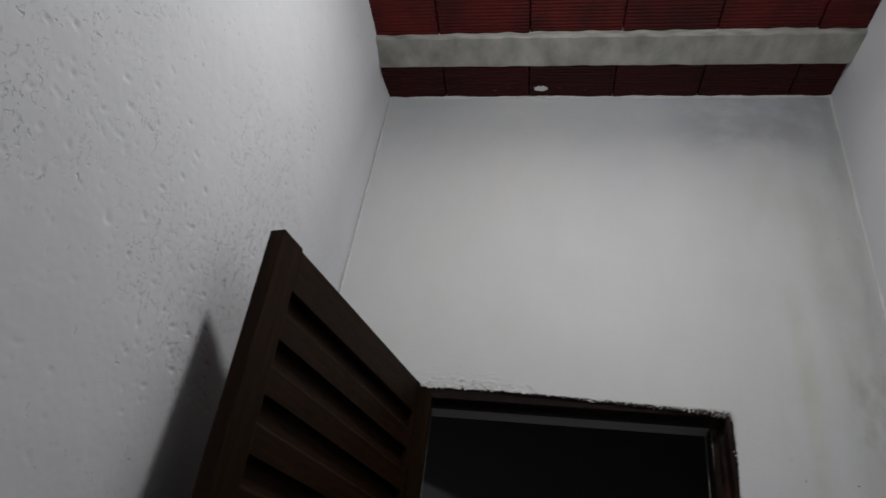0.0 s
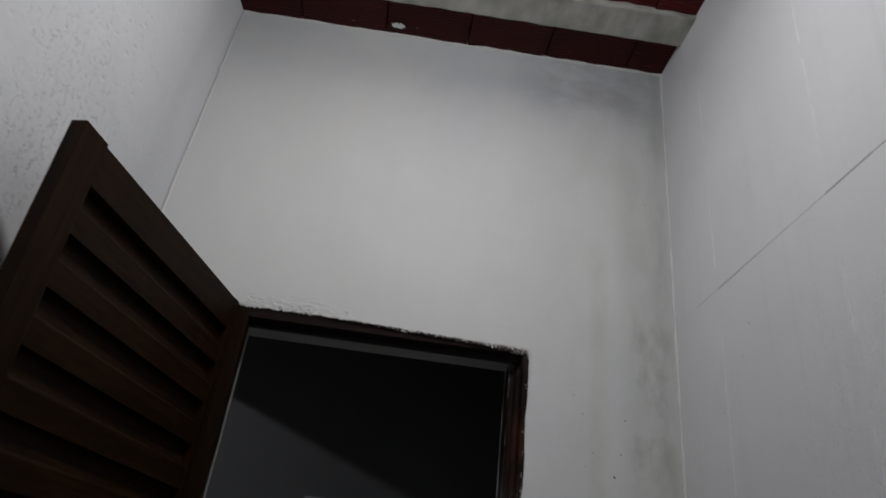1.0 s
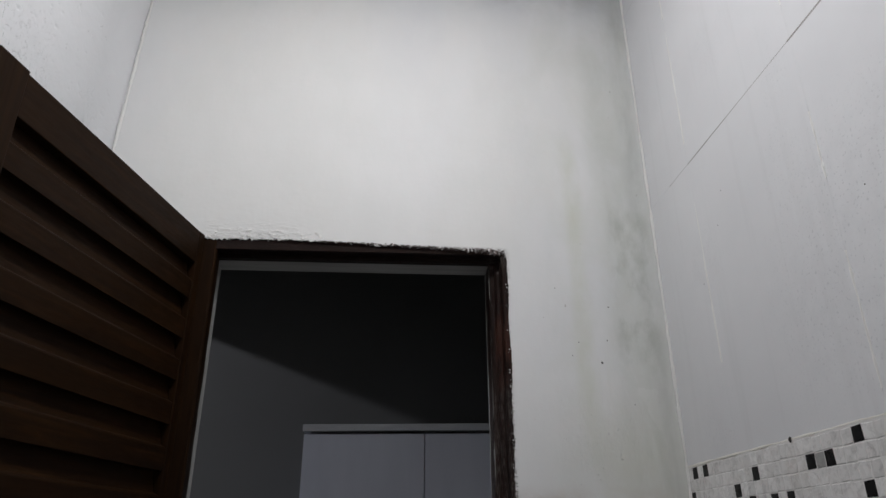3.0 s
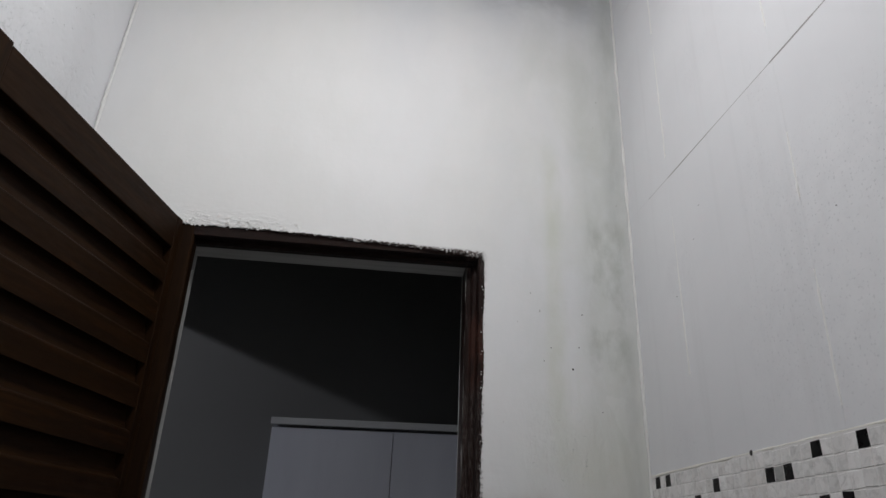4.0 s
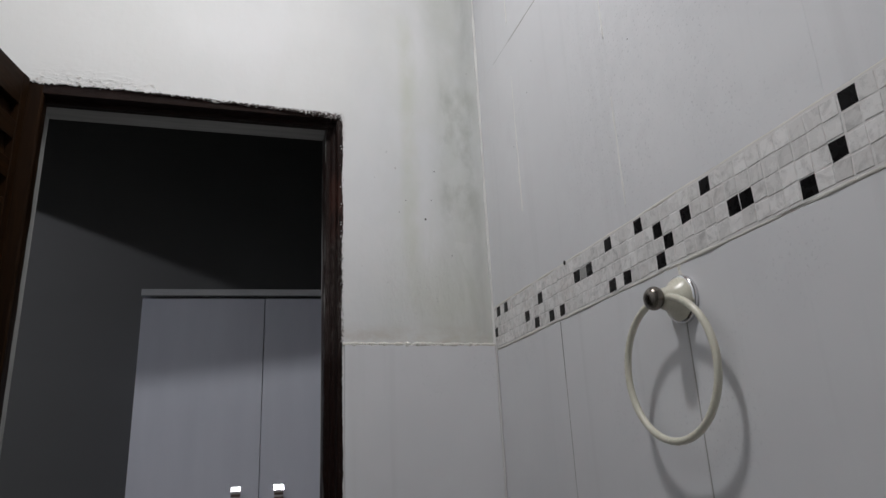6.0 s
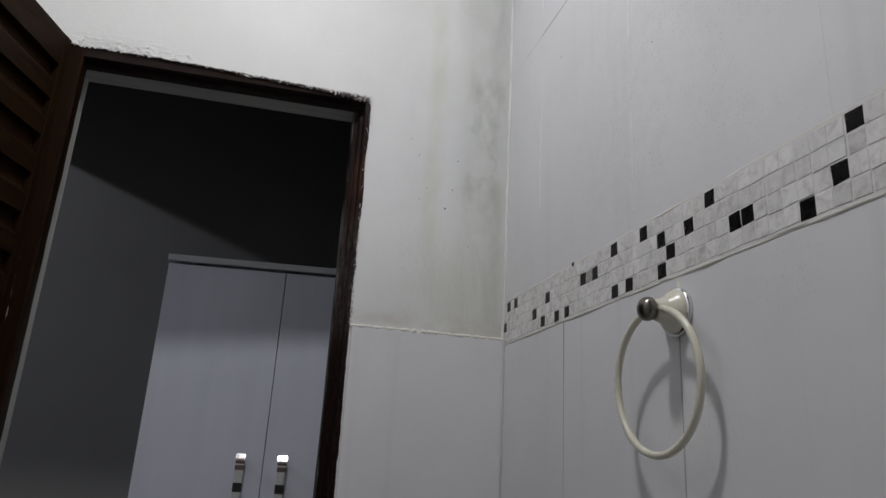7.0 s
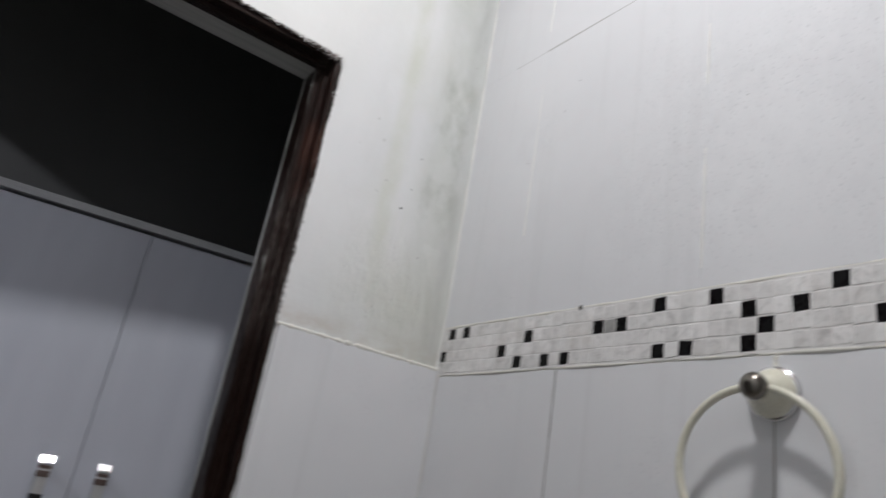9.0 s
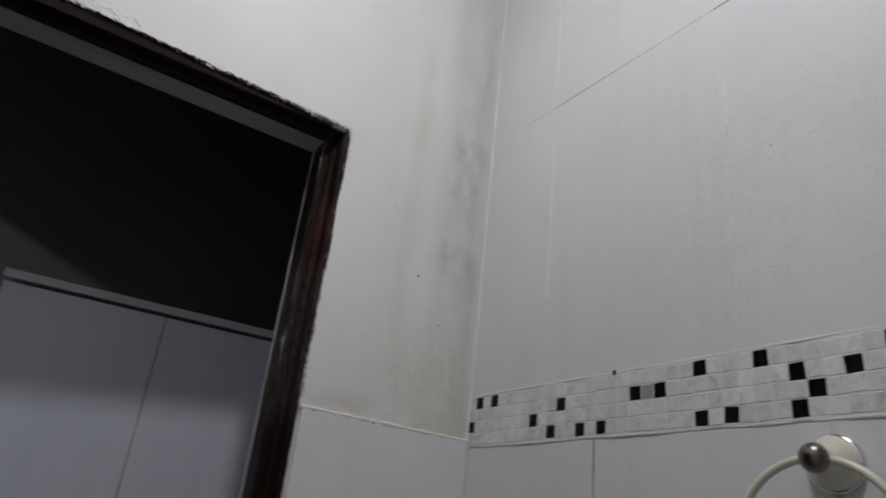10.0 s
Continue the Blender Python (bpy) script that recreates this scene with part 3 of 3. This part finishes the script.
# ---------------------------------------------------------------- door frame and door
def jamb_bm(outer, deep, sign, back, plain=False):
    """One upright of the frame: flat face, rebate and stop, or a plain board on the hinge side."""
    bm = bmesh.new()
    zt = DT + 0.006
    prof = [(outer, 0.004), (outer - sign * 0.017, 0.002), (outer - sign * 0.019, 0.005), (outer - sign * 0.020, 0.030), (outer - sign * 0.027, 0.032),
            (outer - sign * 0.030, 0.036), (outer - sign * 0.031, 0.044), (outer - sign * (deep - 0.003), 0.047), (outer - sign * deep, 0.051), (outer - sign * deep, back), (outer, back)]
    if plain:
        prof = [(outer, 0.004), (outer - sign * (deep - 0.004), 0.002), (outer - sign * deep, 0.006), (outer - sign * deep, 0.020), (outer - sign * (deep - 0.003), back), (outer, back)]
    n = 90
    rings = []
    for j in range(n + 1):
        z = zt * j / n
        rings.append([bm.verts.new((x + 0.0012 * noise.noise(Vector((z * 14, k, outer))), y + 0.001 * noise.noise(Vector((z * 19, k, 3))), z)) for k, (x, y) in enumerate(prof)])
    for a, b in zip(rings, rings[1:]):
        for k in range(len(prof)):
            m = (k + 1) % len(prof)
            bm.faces.new((a[k], a[m], b[m], b[k]))
    return bm


def door_frame():
    ob = thing("door_frame", "dark brown painted wooden door frame with smeared edges", "door frame", "structure")
    part("jamb", jamb_bm(DR + 0.010, 0.043, 1, 0.099), FRAME, ob)
    part("jamb", jamb_bm(DL - 0.022, 0.051, -1, 0.053, True), WOOD_V, ob)
    bm = boxes((DL - 0.014, DR + 0.012, 0.004, 0.032, 2.108, DT + 0.020), (DL - 0.012, DR + 0.012, 0.030, 0.049, 2.097, DT + 0.020), bevel=0.0015)
    for v in bm.verts:
        v.co.z += 0.009 * (v.co.x + 0.73)
    part("head", bm, FRAME, ob)
    return ob


door_frame()


def louvred_door():
    """The leaf, built closed along x from its hinge, then swung open."""
    w, h, d = 0.650, 2.126, 0.028
    a, tip, rail = 0.024, 0.062, 0.077
    ob = thing("door_1", "dark brown wooden louvred door standing wide open", "door", "structure", "", pose(-1.1023, -0.0026, 0.005, 0, 0, -103.1))
    part("stile", boxes((0, a, 0, d, 0, h), bevel=0.002), WOOD_V, ob)
    part("stile", boxes((w - tip, w, 0, d, 0, h + 0.004), bevel=0.002), WOOD_V, ob)
    for z0, z1 in ((h - rail, h - 0.001), (0.94, 1.03), (0, 0.18)):
        part("rail", boxes((a, w - tip, 0.0005, d - 0.0005, z0, z1), bevel=0.002), WOOD_H, ob)
    # each slat has an upright nose on the bathroom face and climbs steeply towards the back
    pitch, first, nose = 0.0897, h - rail - 0.086, 0.046
    prof = [(d - 0.003, 0.0), (d - 0.003, nose), (d - 0.015, nose + 0.006), (-0.002, nose + 0.092), (-0.002, 0.080)]
    me = None
    for k in range(22):
        z = first - k * pitch
        if z < 0.19 or 0.87 < z < 1.03:
            continue
        if me is None:
            bm = bmesh.new()
            ends = [[bm.verts.new((x, *q)) for q in prof] for x in (a - 0.004, w - tip + 0.004)]
            bm.faces.new(ends[0])
            bm.faces.new(ends[1])
            long_edges = []
            for i in range(5):
                j = (i + 1) % 5
                bm.faces.new((ends[0][i], ends[0][j], ends[1][j], ends[1][i]))
                long_edges.append(bm.edges.get((ends[0][i], ends[1][i])))
            bmesh.ops.bevel(bm, geom=long_edges, offset=0.0030, segments=2, profile=0.5, affect="EDGES")
            slat = part("slat", bm, WOOD_H, ob)
            me = slat.data
        else:
            slat = new("slat", me)
            slat.parent = ob
        slat.matrix_basis = pose(0, 0, z)
    return ob


louvred_door()


# ---------------------------------------------------------------- cupboard in the hall
def cupboard():
    x0, x1, y0, y1, zt = -0.885, -0.165, 0.632, 1.085, 1.813
    gap = -0.525
    ob = thing("cupboard", "tall white laminate cupboard with two doors and chrome handles", "cupboard", "", "", pose(-0.889, 0.626, 0, 0, 0, -5.5) @ pose(0.889, -0.626, 0))
    bm = boxes((x0, x1, y0 + 0.020, y1, 0.08, zt - 0.026), (x0 + 0.03, x1 - 0.03, y0 + 0.05, y1, 0, 0.08))
    part("carcass", bm, LAMINATE, ob)
    part("top_panel", boxes((x0 - 0.004, x1 + 0.004, y0 - 0.006, y1, zt - 0.020, zt), bevel=0.0015), LAM_EDGE, ob, "pale top panel of the cupboard")
    for a, b, hx in ((x0, gap - 0.0012, -0.586), (gap + 0.0012, x1, -0.468)):
        door = part("door", boxes((a, b, y0, y0 + 0.018, 0.09, zt - 0.028), bevel=0.0012), LAMINATE, ob)
        bm = bmesh.new()
        box(bm, hx - 0.012, hx + 0.012, y0 - 0.040, y0 - 0.030, 1.070, 1.218, 0.003)
        box(bm, hx - 0.009, hx + 0.009, y0 - 0.034, y0 + 0.002, 1.200, 1.214, 0.002)
        box(bm, hx - 0.009, hx + 0.009, y0 - 0.034, y0 + 0.002, 1.074, 1.088, 0.002)
        handle = part("handle", bm, SILVER, door, "silver bar handle with dark bands")
        # the cap's slope is set to glint from the lamp to the camera
        bm = bmesh.new()
        prof = [(-0.029, 1.214), (-0.043, 1.214), (-0.0425, 1.219), (-0.0365, 1.232), (-0.034, 1.2335), (-0.029, 1.232)]
        side = [[bm.verts.new((x, y0 + y, z)) for y, z in prof] for x in (hx - 0.0135, hx + 0.0135)]
        bm.faces.new(side[0])
        bm.faces.new(side[1])
        for k in range(len(prof)):
            m = (k + 1) % len(prof)
            bm.faces.new((side[0][k], side[0][m], side[1][m], side[1][k]))
        part("cap", bm, CHROME, handle, "bright chrome cap")
        # dark bands stand in for reflections along the bright bar
        for z, t, mat in ((1.2085, 0.0035, BROWN_REFLECTION), (1.194, 0.0065, BROWN_REFLECTION), (1.140, 0.0125, BLACK_REFLECTION), (1.088, 0.010, BROWN_REFLECTION)):
            part("band", boxes((hx - 0.0128, hx + 0.0128, y0 - 0.0412, y0 - 0.0288, z - t, z + t), bevel=0.001), mat, handle, "dark band standing in for a reflection")
    return ob


cupboard()


# ---------------------------------------------------------------- towel ring
def towel_ring():
    y, z = -0.741, 1.472
    ob = thing("towel_ring", "cream plastic towel ring with a nickel knob on the tiles", "towel ring", "", "", pose(0, y, z))
    bm = lathe([(0.001, 0.030), (0.0, 0.0345), (-0.004, 0.0350), (-0.007, 0.0335), (-0.008, 0.029)], 40)
    part("base_ring", bm, CHROME, ob, "chrome ring against the tiles", True)
    bm = lathe([(-0.005, 0.0315), (-0.008, 0.0312), (-0.013, 0.0285), (-0.018, 0.0235), (-0.023, 0.0190), (-0.028, 0.0165), (-0.035, 0.0150), (-0.038, 0.0125)], 40)
    part("bracket", bm, CREAM, ob, "cream bell-shaped bracket", True)
    prof = [(-0.0345 - 0.016 * (1 - math.cos(math.pi * i / 14)) * 0.85, max(0.0008, 0.0170 * math.sin(math.pi * i / 14))) for i in range(1, 15)]
    part("knob", lathe([(-0.0350, 0.009)] + prof, 36), NICKEL, ob, "worn dark nickel knob", True)
    bm = bmesh.new()
    big, r, n, k = 0.0975, 0.0052, 96, 14
    rings = []
    for i in range(n):
        t = 2 * math.pi * i / n
        c = Vector((0, math.cos(t), math.sin(t)))
        rings.append([bm.verts.new(c * (big + r * math.cos(2 * math.pi * j / k)) + Vector((r * math.sin(2 * math.pi * j / k), 0, 0))) for j in range(k)])
    for i in range(n):
        p, q = rings[i], rings[(i + 1) % n]
        for j in range(k):
            m = (j + 1) % k
            bm.faces.new((p[j], p[m], q[m], q[j]))
    hoop = part("hoop", bm, CREAM, ob, "cream plastic hoop", True)
    hoop.matrix_basis = pose(-0.034, 0.009, -big + 0.002, 0, 0, 2)
    return ob


towel_ring()


# ---------------------------------------------------------------- ceiling lamp above the camera
def ceiling_lamp():
    ob = thing("ceiling_lamp", "white bulb holder hanging from the ceiling on a short cord", "lamp", "", "", pose(LAMP[0], LAMP[1], 0))
    top = ZC + TILT * LAMP[0]
    part("rosette", lathe([(top - 0.002, 0.045), (top - 0.014, 0.043), (top - 0.022, 0.030), (top - 0.026, 0.010)], 32, "Z"), LAMP_WHITE, ob, "", True)
    part("cord", lathe([(top - 0.020, 0.004), (LAMP[2] + 0.10, 0.004)], 12, "Z"), LAMP_WHITE, ob, "", True)
    part("socket", lathe([(LAMP[2] + 0.11, 0.008), (LAMP[2] + 0.10, 0.018), (LAMP[2] + 0.06, 0.021), (LAMP[2] + 0.052, 0.019), (LAMP[2] + 0.045, 0.016)], 28, "Z"), LAMP_WHITE, ob, "", True)


ceiling_lamp()


# ---------------------------------------------------------------- tiles, mosaic, joints
def tile_mesh(name, w, h, d, edge, material, uneven=0.0, seed=0):
    """A tile in the y-z plane, its glazed face towards -x, with eased edges."""
    bm = bmesh.new()
    ring, rnd = [], random.Random(seed)
    off = [(rnd.uniform(-uneven, uneven), rnd.uniform(-uneven, uneven)) for _ in range(4)]
    for x, i in ((d, 0.0), (edge, 0.0), (0.0, edge)):
        ring.append([bm.verts.new((x, sy * (w / 2 - i) + o[0], sz * (h / 2 - i) + o[1])) for (sy, sz), o in zip(((-1, -1), (1, -1), (1, 1), (-1, 1)), off)])
    for a, b in zip(ring, ring[1:]):
        for k in range(4):
            m = (k + 1) % 4
            bm.faces.new((a[k], b[k], b[m], a[m]))
    bm.faces.new(ring[-1])
    bmesh.ops.recalc_face_normals(bm, faces=bm.faces)
    me = bpy.data.meshes.new(name)
    bm.to_mesh(me)
    bm.free()
    me.materials.append(material)
    return me


def piece(name, me, parent, m):
    ob = new(name, me)
    ob.parent = parent
    ob.matrix_basis = m
    return ob


MESHES = {}


def lay_tile(parent, y0, y1, z0, z1, face=0.0, material=None, joint=0.0014):
    """One tile of the east wall between two joints."""
    w, h = round(y1 - y0 - joint, 4), round(z1 - z0 - joint, 4)
    key = (w, h)
    if key not in MESHES:
        MESHES[key] = tile_mesh("tile", w, h, 0.006, 0.0012 if joint > 0.001 else 0.0004, material or TILE)
    yc = (y0 + y1) / 2
    jit = random.Random(int(yc * 1000) * 7 + int(z0 * 1000))
    return piece("tile", MESHES[key], parent, pose(face + jit.uniform(-0.00015, 0.00015), yc, (z0 + z1) / 2, 0, 0, 0))


MOS0, MOS1 = 1.5265, 1.6255       # mosaic border
upper_z = [MOS1 + 0.003, 2.2475, 2.862, ZC + 0.03]
lower_z = [0.315, 0.924, MOS0 - 0.003]
upper_y = [0.0, -0.223, -0.630, -1.037, -1.444, -1.851, -2.258, YS]
lower_y = [0.0, -0.354, -0.740, -1.147, -1.554, -1.961, YS]
for ys, zs in ((upper_y, upper_z), (lower_y, [0.0] + lower_z)):
    for y1, y0 in zip(ys, ys[1:]):
        for z0, z1 in zip(zs, zs[1:]):
            lay_tile(EAST, y0, y1, z0, z1, joint=0.0 if zs is upper_z else 0.0018)

# tiles on the north wall, up to shoulder height, beside the door
def lay_north(x0, x1, z0, z1):
    me = tile_mesh("tile", x1 - x0 - 0.002, z1 - z0 - 0.002, 0.009, 0.0015, TILE)
    return piece("tile", me, NORTH, pose((x0 + x1) / 2, -0.008, (z0 + z1) / 2, 0, 0, 90))


for z0, z1 in ((0.0, 0.315), (0.315, 0.924), (0.924, TILE_TOP)):
    lay_north(-0.372, -0.003, z0, z1)
    lay_north(XW - 0.026, DL - 0.012, z0, z1)

# mosaic border: four courses of small chips
PITCH = 0.0239
BLACK = {(1, 0), (3, 0), (0, 2), (11, 1), (8, 2), (10, 3), (13, 3), (15, 3), (18, 1), (20, 1), (23, 0), (27, 0), (23, 3), (25, 3), (29, 1), (29, 3), (30, 2),
         (32, 1), (34, 0), (36, 2), (37, 2), (41, 3), (43, 2), (44, 0), (49, 1), (52, 3)}
border = thing("mosaic_border", "mosaic border of white marble and black glass chips", "mosaic border", "structure")
bm = bmesh.new()
bv = [bm.verts.new((x, y, z)) for x in (-0.0010, 0.006) for y, z in ((0.0, MOS0 - 0.001), (YS, MOS0 - 0.001), (YS, MOS1 + 0.001), (0.0, MOS1 + 0.001))]
for f in ((0, 1, 2, 3), (4, 7, 6, 5), (0, 4, 5, 1), (3, 2, 6, 7)):
    bm.faces.new([bv[i] for i in f])
part("bed", bm, BED, border, "pale grout bed")
chip_meshes = {m: [tile_mesh("chip", PITCH - g, PITCH - g, 0.005, 0.0009, mat, 0.0007, k) for k, g in enumerate((0.0010, 0.0015, 0.0007, 0.0013, 0.0008, 0.0012, 0.0018))]
               for m, mat in (("w", CHIP_WHITE), ("b", CHIP_BLACK), ("g", CHIP_GREY))}
rng = random.Random(8)
for c in range(56):
    for r in range(4):
        kind = "b" if (c, r) in BLACK else "g" if (c, r) == (19, 1) else "w"
        y = -(c + 0.5) * PITCH
        z = MOS1 - 0.0017 - (r + 0.5) * PITCH
        m = pose(rng.uniform(-0.0018, -0.0014), y + rng.uniform(-0.0006, 0.0006), z + rng.uniform(-0.0006, 0.0006), rng.uniform(-1.8, 1.8), rng.uniform(-1.0, 1.0), rng.uniform(-1.0, 1.0))
        piece("chip", rng.choice(chip_meshes[kind]), border, m)
bm = bmesh.new()
for c in range(56, int(-YS / PITCH)):
    for r in range(4):
        y = -(c + 0.5) * PITCH
        z = MOS1 - 0.0017 - (r + 0.5) * PITCH
        box(bm, 0.0, 0.005, y - 0.0107, y + 0.0107, z - 0.0107, z + 0.0107)
tagged(part("chips", bm, CHIP_WHITE, border, "rest of the mosaic chips"), kind="stuff")
# cream filler along the border, thick and uneven
part("filler", bead([(0.0020, y, MOS1 + 0.0015) for y in [i * -0.012 for i in range(int(-YS / 0.012))]], 0.0036, 0.5, 3), CREAM_GROUT, border, "cream filler along the edge", True)
part("filler", bead([(0.0022, y, MOS0 - 0.0022) for y in [i * -0.012 for i in range(int(-YS / 0.012))]], 0.0036, 0.6, 8), CREAM_GROUT, border, "cream filler along the edge", True)

part("filler", bead(line((0.0012, -0.744, MOS0 - 0.024), (0.0012, -0.742, MOS0 - 0.001), 12), 0.0075, 0.5, 61, 12), CREAM_GROUT, border, "cream filler run down behind the towel ring", True).matrix_basis = Matrix.Translation((0.0014, 0, 0)) @ Matrix.Diagonal((0.25, 1, 1, 1))

# beads of white caulk in the corners and smeared joints
part("caulk", bead(line((-0.002, -0.002, TILE_TOP), (-0.002, -0.002, ZC), 260), 0.0038, 0.8, 21), CAULK, NORTH, "white caulk bead in the corner", True)
part("caulk", bead(line((XW + 0.003 - 2.3 * LEAN, -0.001, 0.1), (XW + 0.003 + LEAN * (ZC - 2.4), -0.001, ZC), 220), 0.0032, 1.0, 33), CAULK, NORTH, "white caulk bead in the corner", True)
for y, runs in ((-0.223, ((1.80, 2.15), (2.30, 2.62), (2.66, 2.84))), (-0.630, ((1.66, 1.86), (1.98, 2.10), (2.32, 2.56), (2.60, 2.83)))):
    for a, b in runs:
        part("joint_caulk", bead(line((0.001, y, a), (0.001, y, b), 50), 0.0025, 0.7, y * 40 + a), CAULK, EAST, "white caulk in the joint", True)
bm = bmesh.new()
for y1, y0, h in ((-0.120, -0.216, 0.0004), (-0.222, -0.320, 0.0016), (-0.320, -0.400, 0.0011), (-0.400, -0.500, 0.0007), (-0.500, -0.622, 0.0005), (-0.622, -0.740, 0.0016), (-0.740, -0.880, 0.0010), (-1.01, -1.17, 0.0008)):
    box(bm, -0.0002, 0.004, y0, y1, upper_z[1] - h, upper_z[1] + h)
low = bmesh.new()
for y in lower_y[1:-1]:
    box(low, 0.0004, 0.004, y - 0.0009, y + 0.0009, 0.02, MOS0 - 0.006)
part("joint", bm, GROUT_DARK, EAST, "dirty grey joint")
mould = boxes((0.0002, 0.004, -0.3553, -0.3527, MOS0 - 0.060, MOS0 - 0.006), (0.0002, 0.004, -0.3549, -0.3531, MOS0 - 0.120, MOS0 - 0.060))
part("joint", mould, mat_plain("mould_in_joint", (0.07, 0.066, 0.06), (0.26, 0.25, 0.235), 30, 0.9), EAST, "mouldy top of the joint")
part("joint", low, mat_plain("blackened_grout", (0.20, 0.19, 0.18), (0.60, 0.59, 0.57), 4, 0.9), EAST, "blackened joint")
# ragged top of the tiles on the north wall
part("joint", bead(line((-0.374, -0.004, TILE_TOP + 0.001), (0.0, -0.004, TILE_TOP + 0.001), 260), 0.0044, 0.7, 51), CREAM_GROUT, NORTH, "uneven grout on the tile edge", True)

part("joint", bead(line((-0.003, -0.009, 0.05), (-0.003, -0.009, TILE_TOP), 120), 0.0026, 0.7, 71), GROUT, EAST, "pale grout in the corner", True)
HOLE = mat_plain("dark_hole", (0.02, 0.018, 0.015), (0.05, 0.045, 0.04), 60, 0.9)


def speck(parent, at, size, seed, label, material):
    """A small uneven dark lump or hole on a wall."""
    bm = bmesh.new()
    bmesh.ops.create_icosphere(bm, subdivisions=2, radius=size)
    for v in bm.verts:
        v.co *= 1 + 0.45 * noise.noise(v.co * (1.1 / size) + Vector((seed, 0, 0)))
    ob = part("speck", bm, material, parent, label, True)
    ob.matrix_basis = Matrix.Translation(at) @ Matrix.Diagonal((0.45 if abs(at[0]) < 0.01 else 1, 0.45 if abs(at[1]) < 0.01 else 1, 1, 1))


for k, (x, z, r) in enumerate(((-0.165, 1.853, 0.0026), (-0.137, 1.986, 0.0016), (-0.148, 1.905, 0.0014), (-0.215, 1.90, 0.0012), (-0.232, 1.868, 0.0011), (-0.262, 2.03, 0.0010), (-0.10, 1.76, 0.0012))):
    speck(NORTH, (x, 0.0, z), r, k * 3.1, "dark nail hole", HOLE)
speck(border, (-0.0015, -0.399, MOS1 + 0.002), 0.0042, 4.4, "dark dirt on the filler", HOLE)
for k, (y, z) in enumerate(((-0.30, 2.06), (-0.335, 2.12), (-0.70, 1.93), (-0.205, 1.97))):
    speck(EAST, (0.0, y, z), 0.0012, k * 2.3 + 20, "small dark chip in the glaze", HOLE)

# rough edge of plaster under the ceiling blocks
part("plaster_edge", bead(line((XW, -0.001, ZC - 0.001 + TILT * XW), (0.0, -0.001, ZC - 0.001), 220), 0.0042, 0.9, 91), CAULK, NORTH, "rough white plaster edge under the ceiling", True)


def crumbs(name, count, seed, spread, size, stretch, lift, material, label, tilt=22):
    """Many small torn plates of paint or plaster that stand a little off the wall."""
    rnd, bm = random.Random(seed), bmesh.new()
    for _ in range(count):
        x, z = spread(rnd)
        r = rnd.uniform(*size)
        m = pose(x, -rnd.uniform(0.0, lift), z, rnd.uniform(-tilt, tilt), rnd.uniform(-35, 35), rnd.uniform(-tilt, tilt))
        box(bm, -r * stretch, r * stretch * rnd.uniform(0.4, 1.0), -0.0003, 0.0004, -r, r * rnd.uniform(0.3, 1.0), 0, m)
    return tagged(part(name, bm, material, NORTH, label), kind="stuff")


def head_edge(x):
    i = (x - DL) / (DR - DL)
    return DT + 0.004 + 0.007 * math.sin(math.pi * i) - 0.018 * i


def along_head(rnd):
    x = DL + (DR - DL) * (0.18 + 0.82 * rnd.random() ** 0.75)
    reach = 0.004 + 0.008 * max(0.0, (x + 0.75) / 0.37)
    return x, head_edge(x) + reach * rnd.random() ** 1.4 - 0.001


def above_head(rnd):
    x = rnd.uniform(DL - 0.004, -0.80)
    return x, head_edge(x) + 0.003 + 0.022 * rnd.random() ** 2.6


def beside_jamb(rnd):
    z = rnd.choice((rnd.uniform(1.54, 1.82), rnd.uniform(1.54, 2.12)))
    return DR + 0.001 + rnd.uniform(-0.003, 0.004), z


def low_damp(rnd):
    return rnd.gauss(-0.155, 0.045), 1.60 + 0.22 * rnd.random() ** 1.5


crumbs("paint_crumbs", 520, 5, along_head, (0.0006, 0.0016), 1.5, 0.0016, FRAME, "brown paint smeared over the plaster edge")
crumbs("flaking_plaster", 90, 6, above_head, (0.0012, 0.0032), 1.9, 0.0016, CAULK, "white plaster flaking above the door frame")
crumbs("paint_crumbs", 170, 7, beside_jamb, (0.0005, 0.0013), 1.0, 0.0018, FRAME, "brown paint torn along the jamb")
crumbs("paint_flecks", 70, 8, beside_jamb, (0.0006, 0.0015), 1.0, 0.0024, CAULK, "pale flecks of plaster on the jamb")
crumbs("flaking_plaster", 24, 9, low_damp, (0.0008, 0.0020), 1.6, 0.0001, PLASTER, "damp plaster flaking above the tiles", 5)
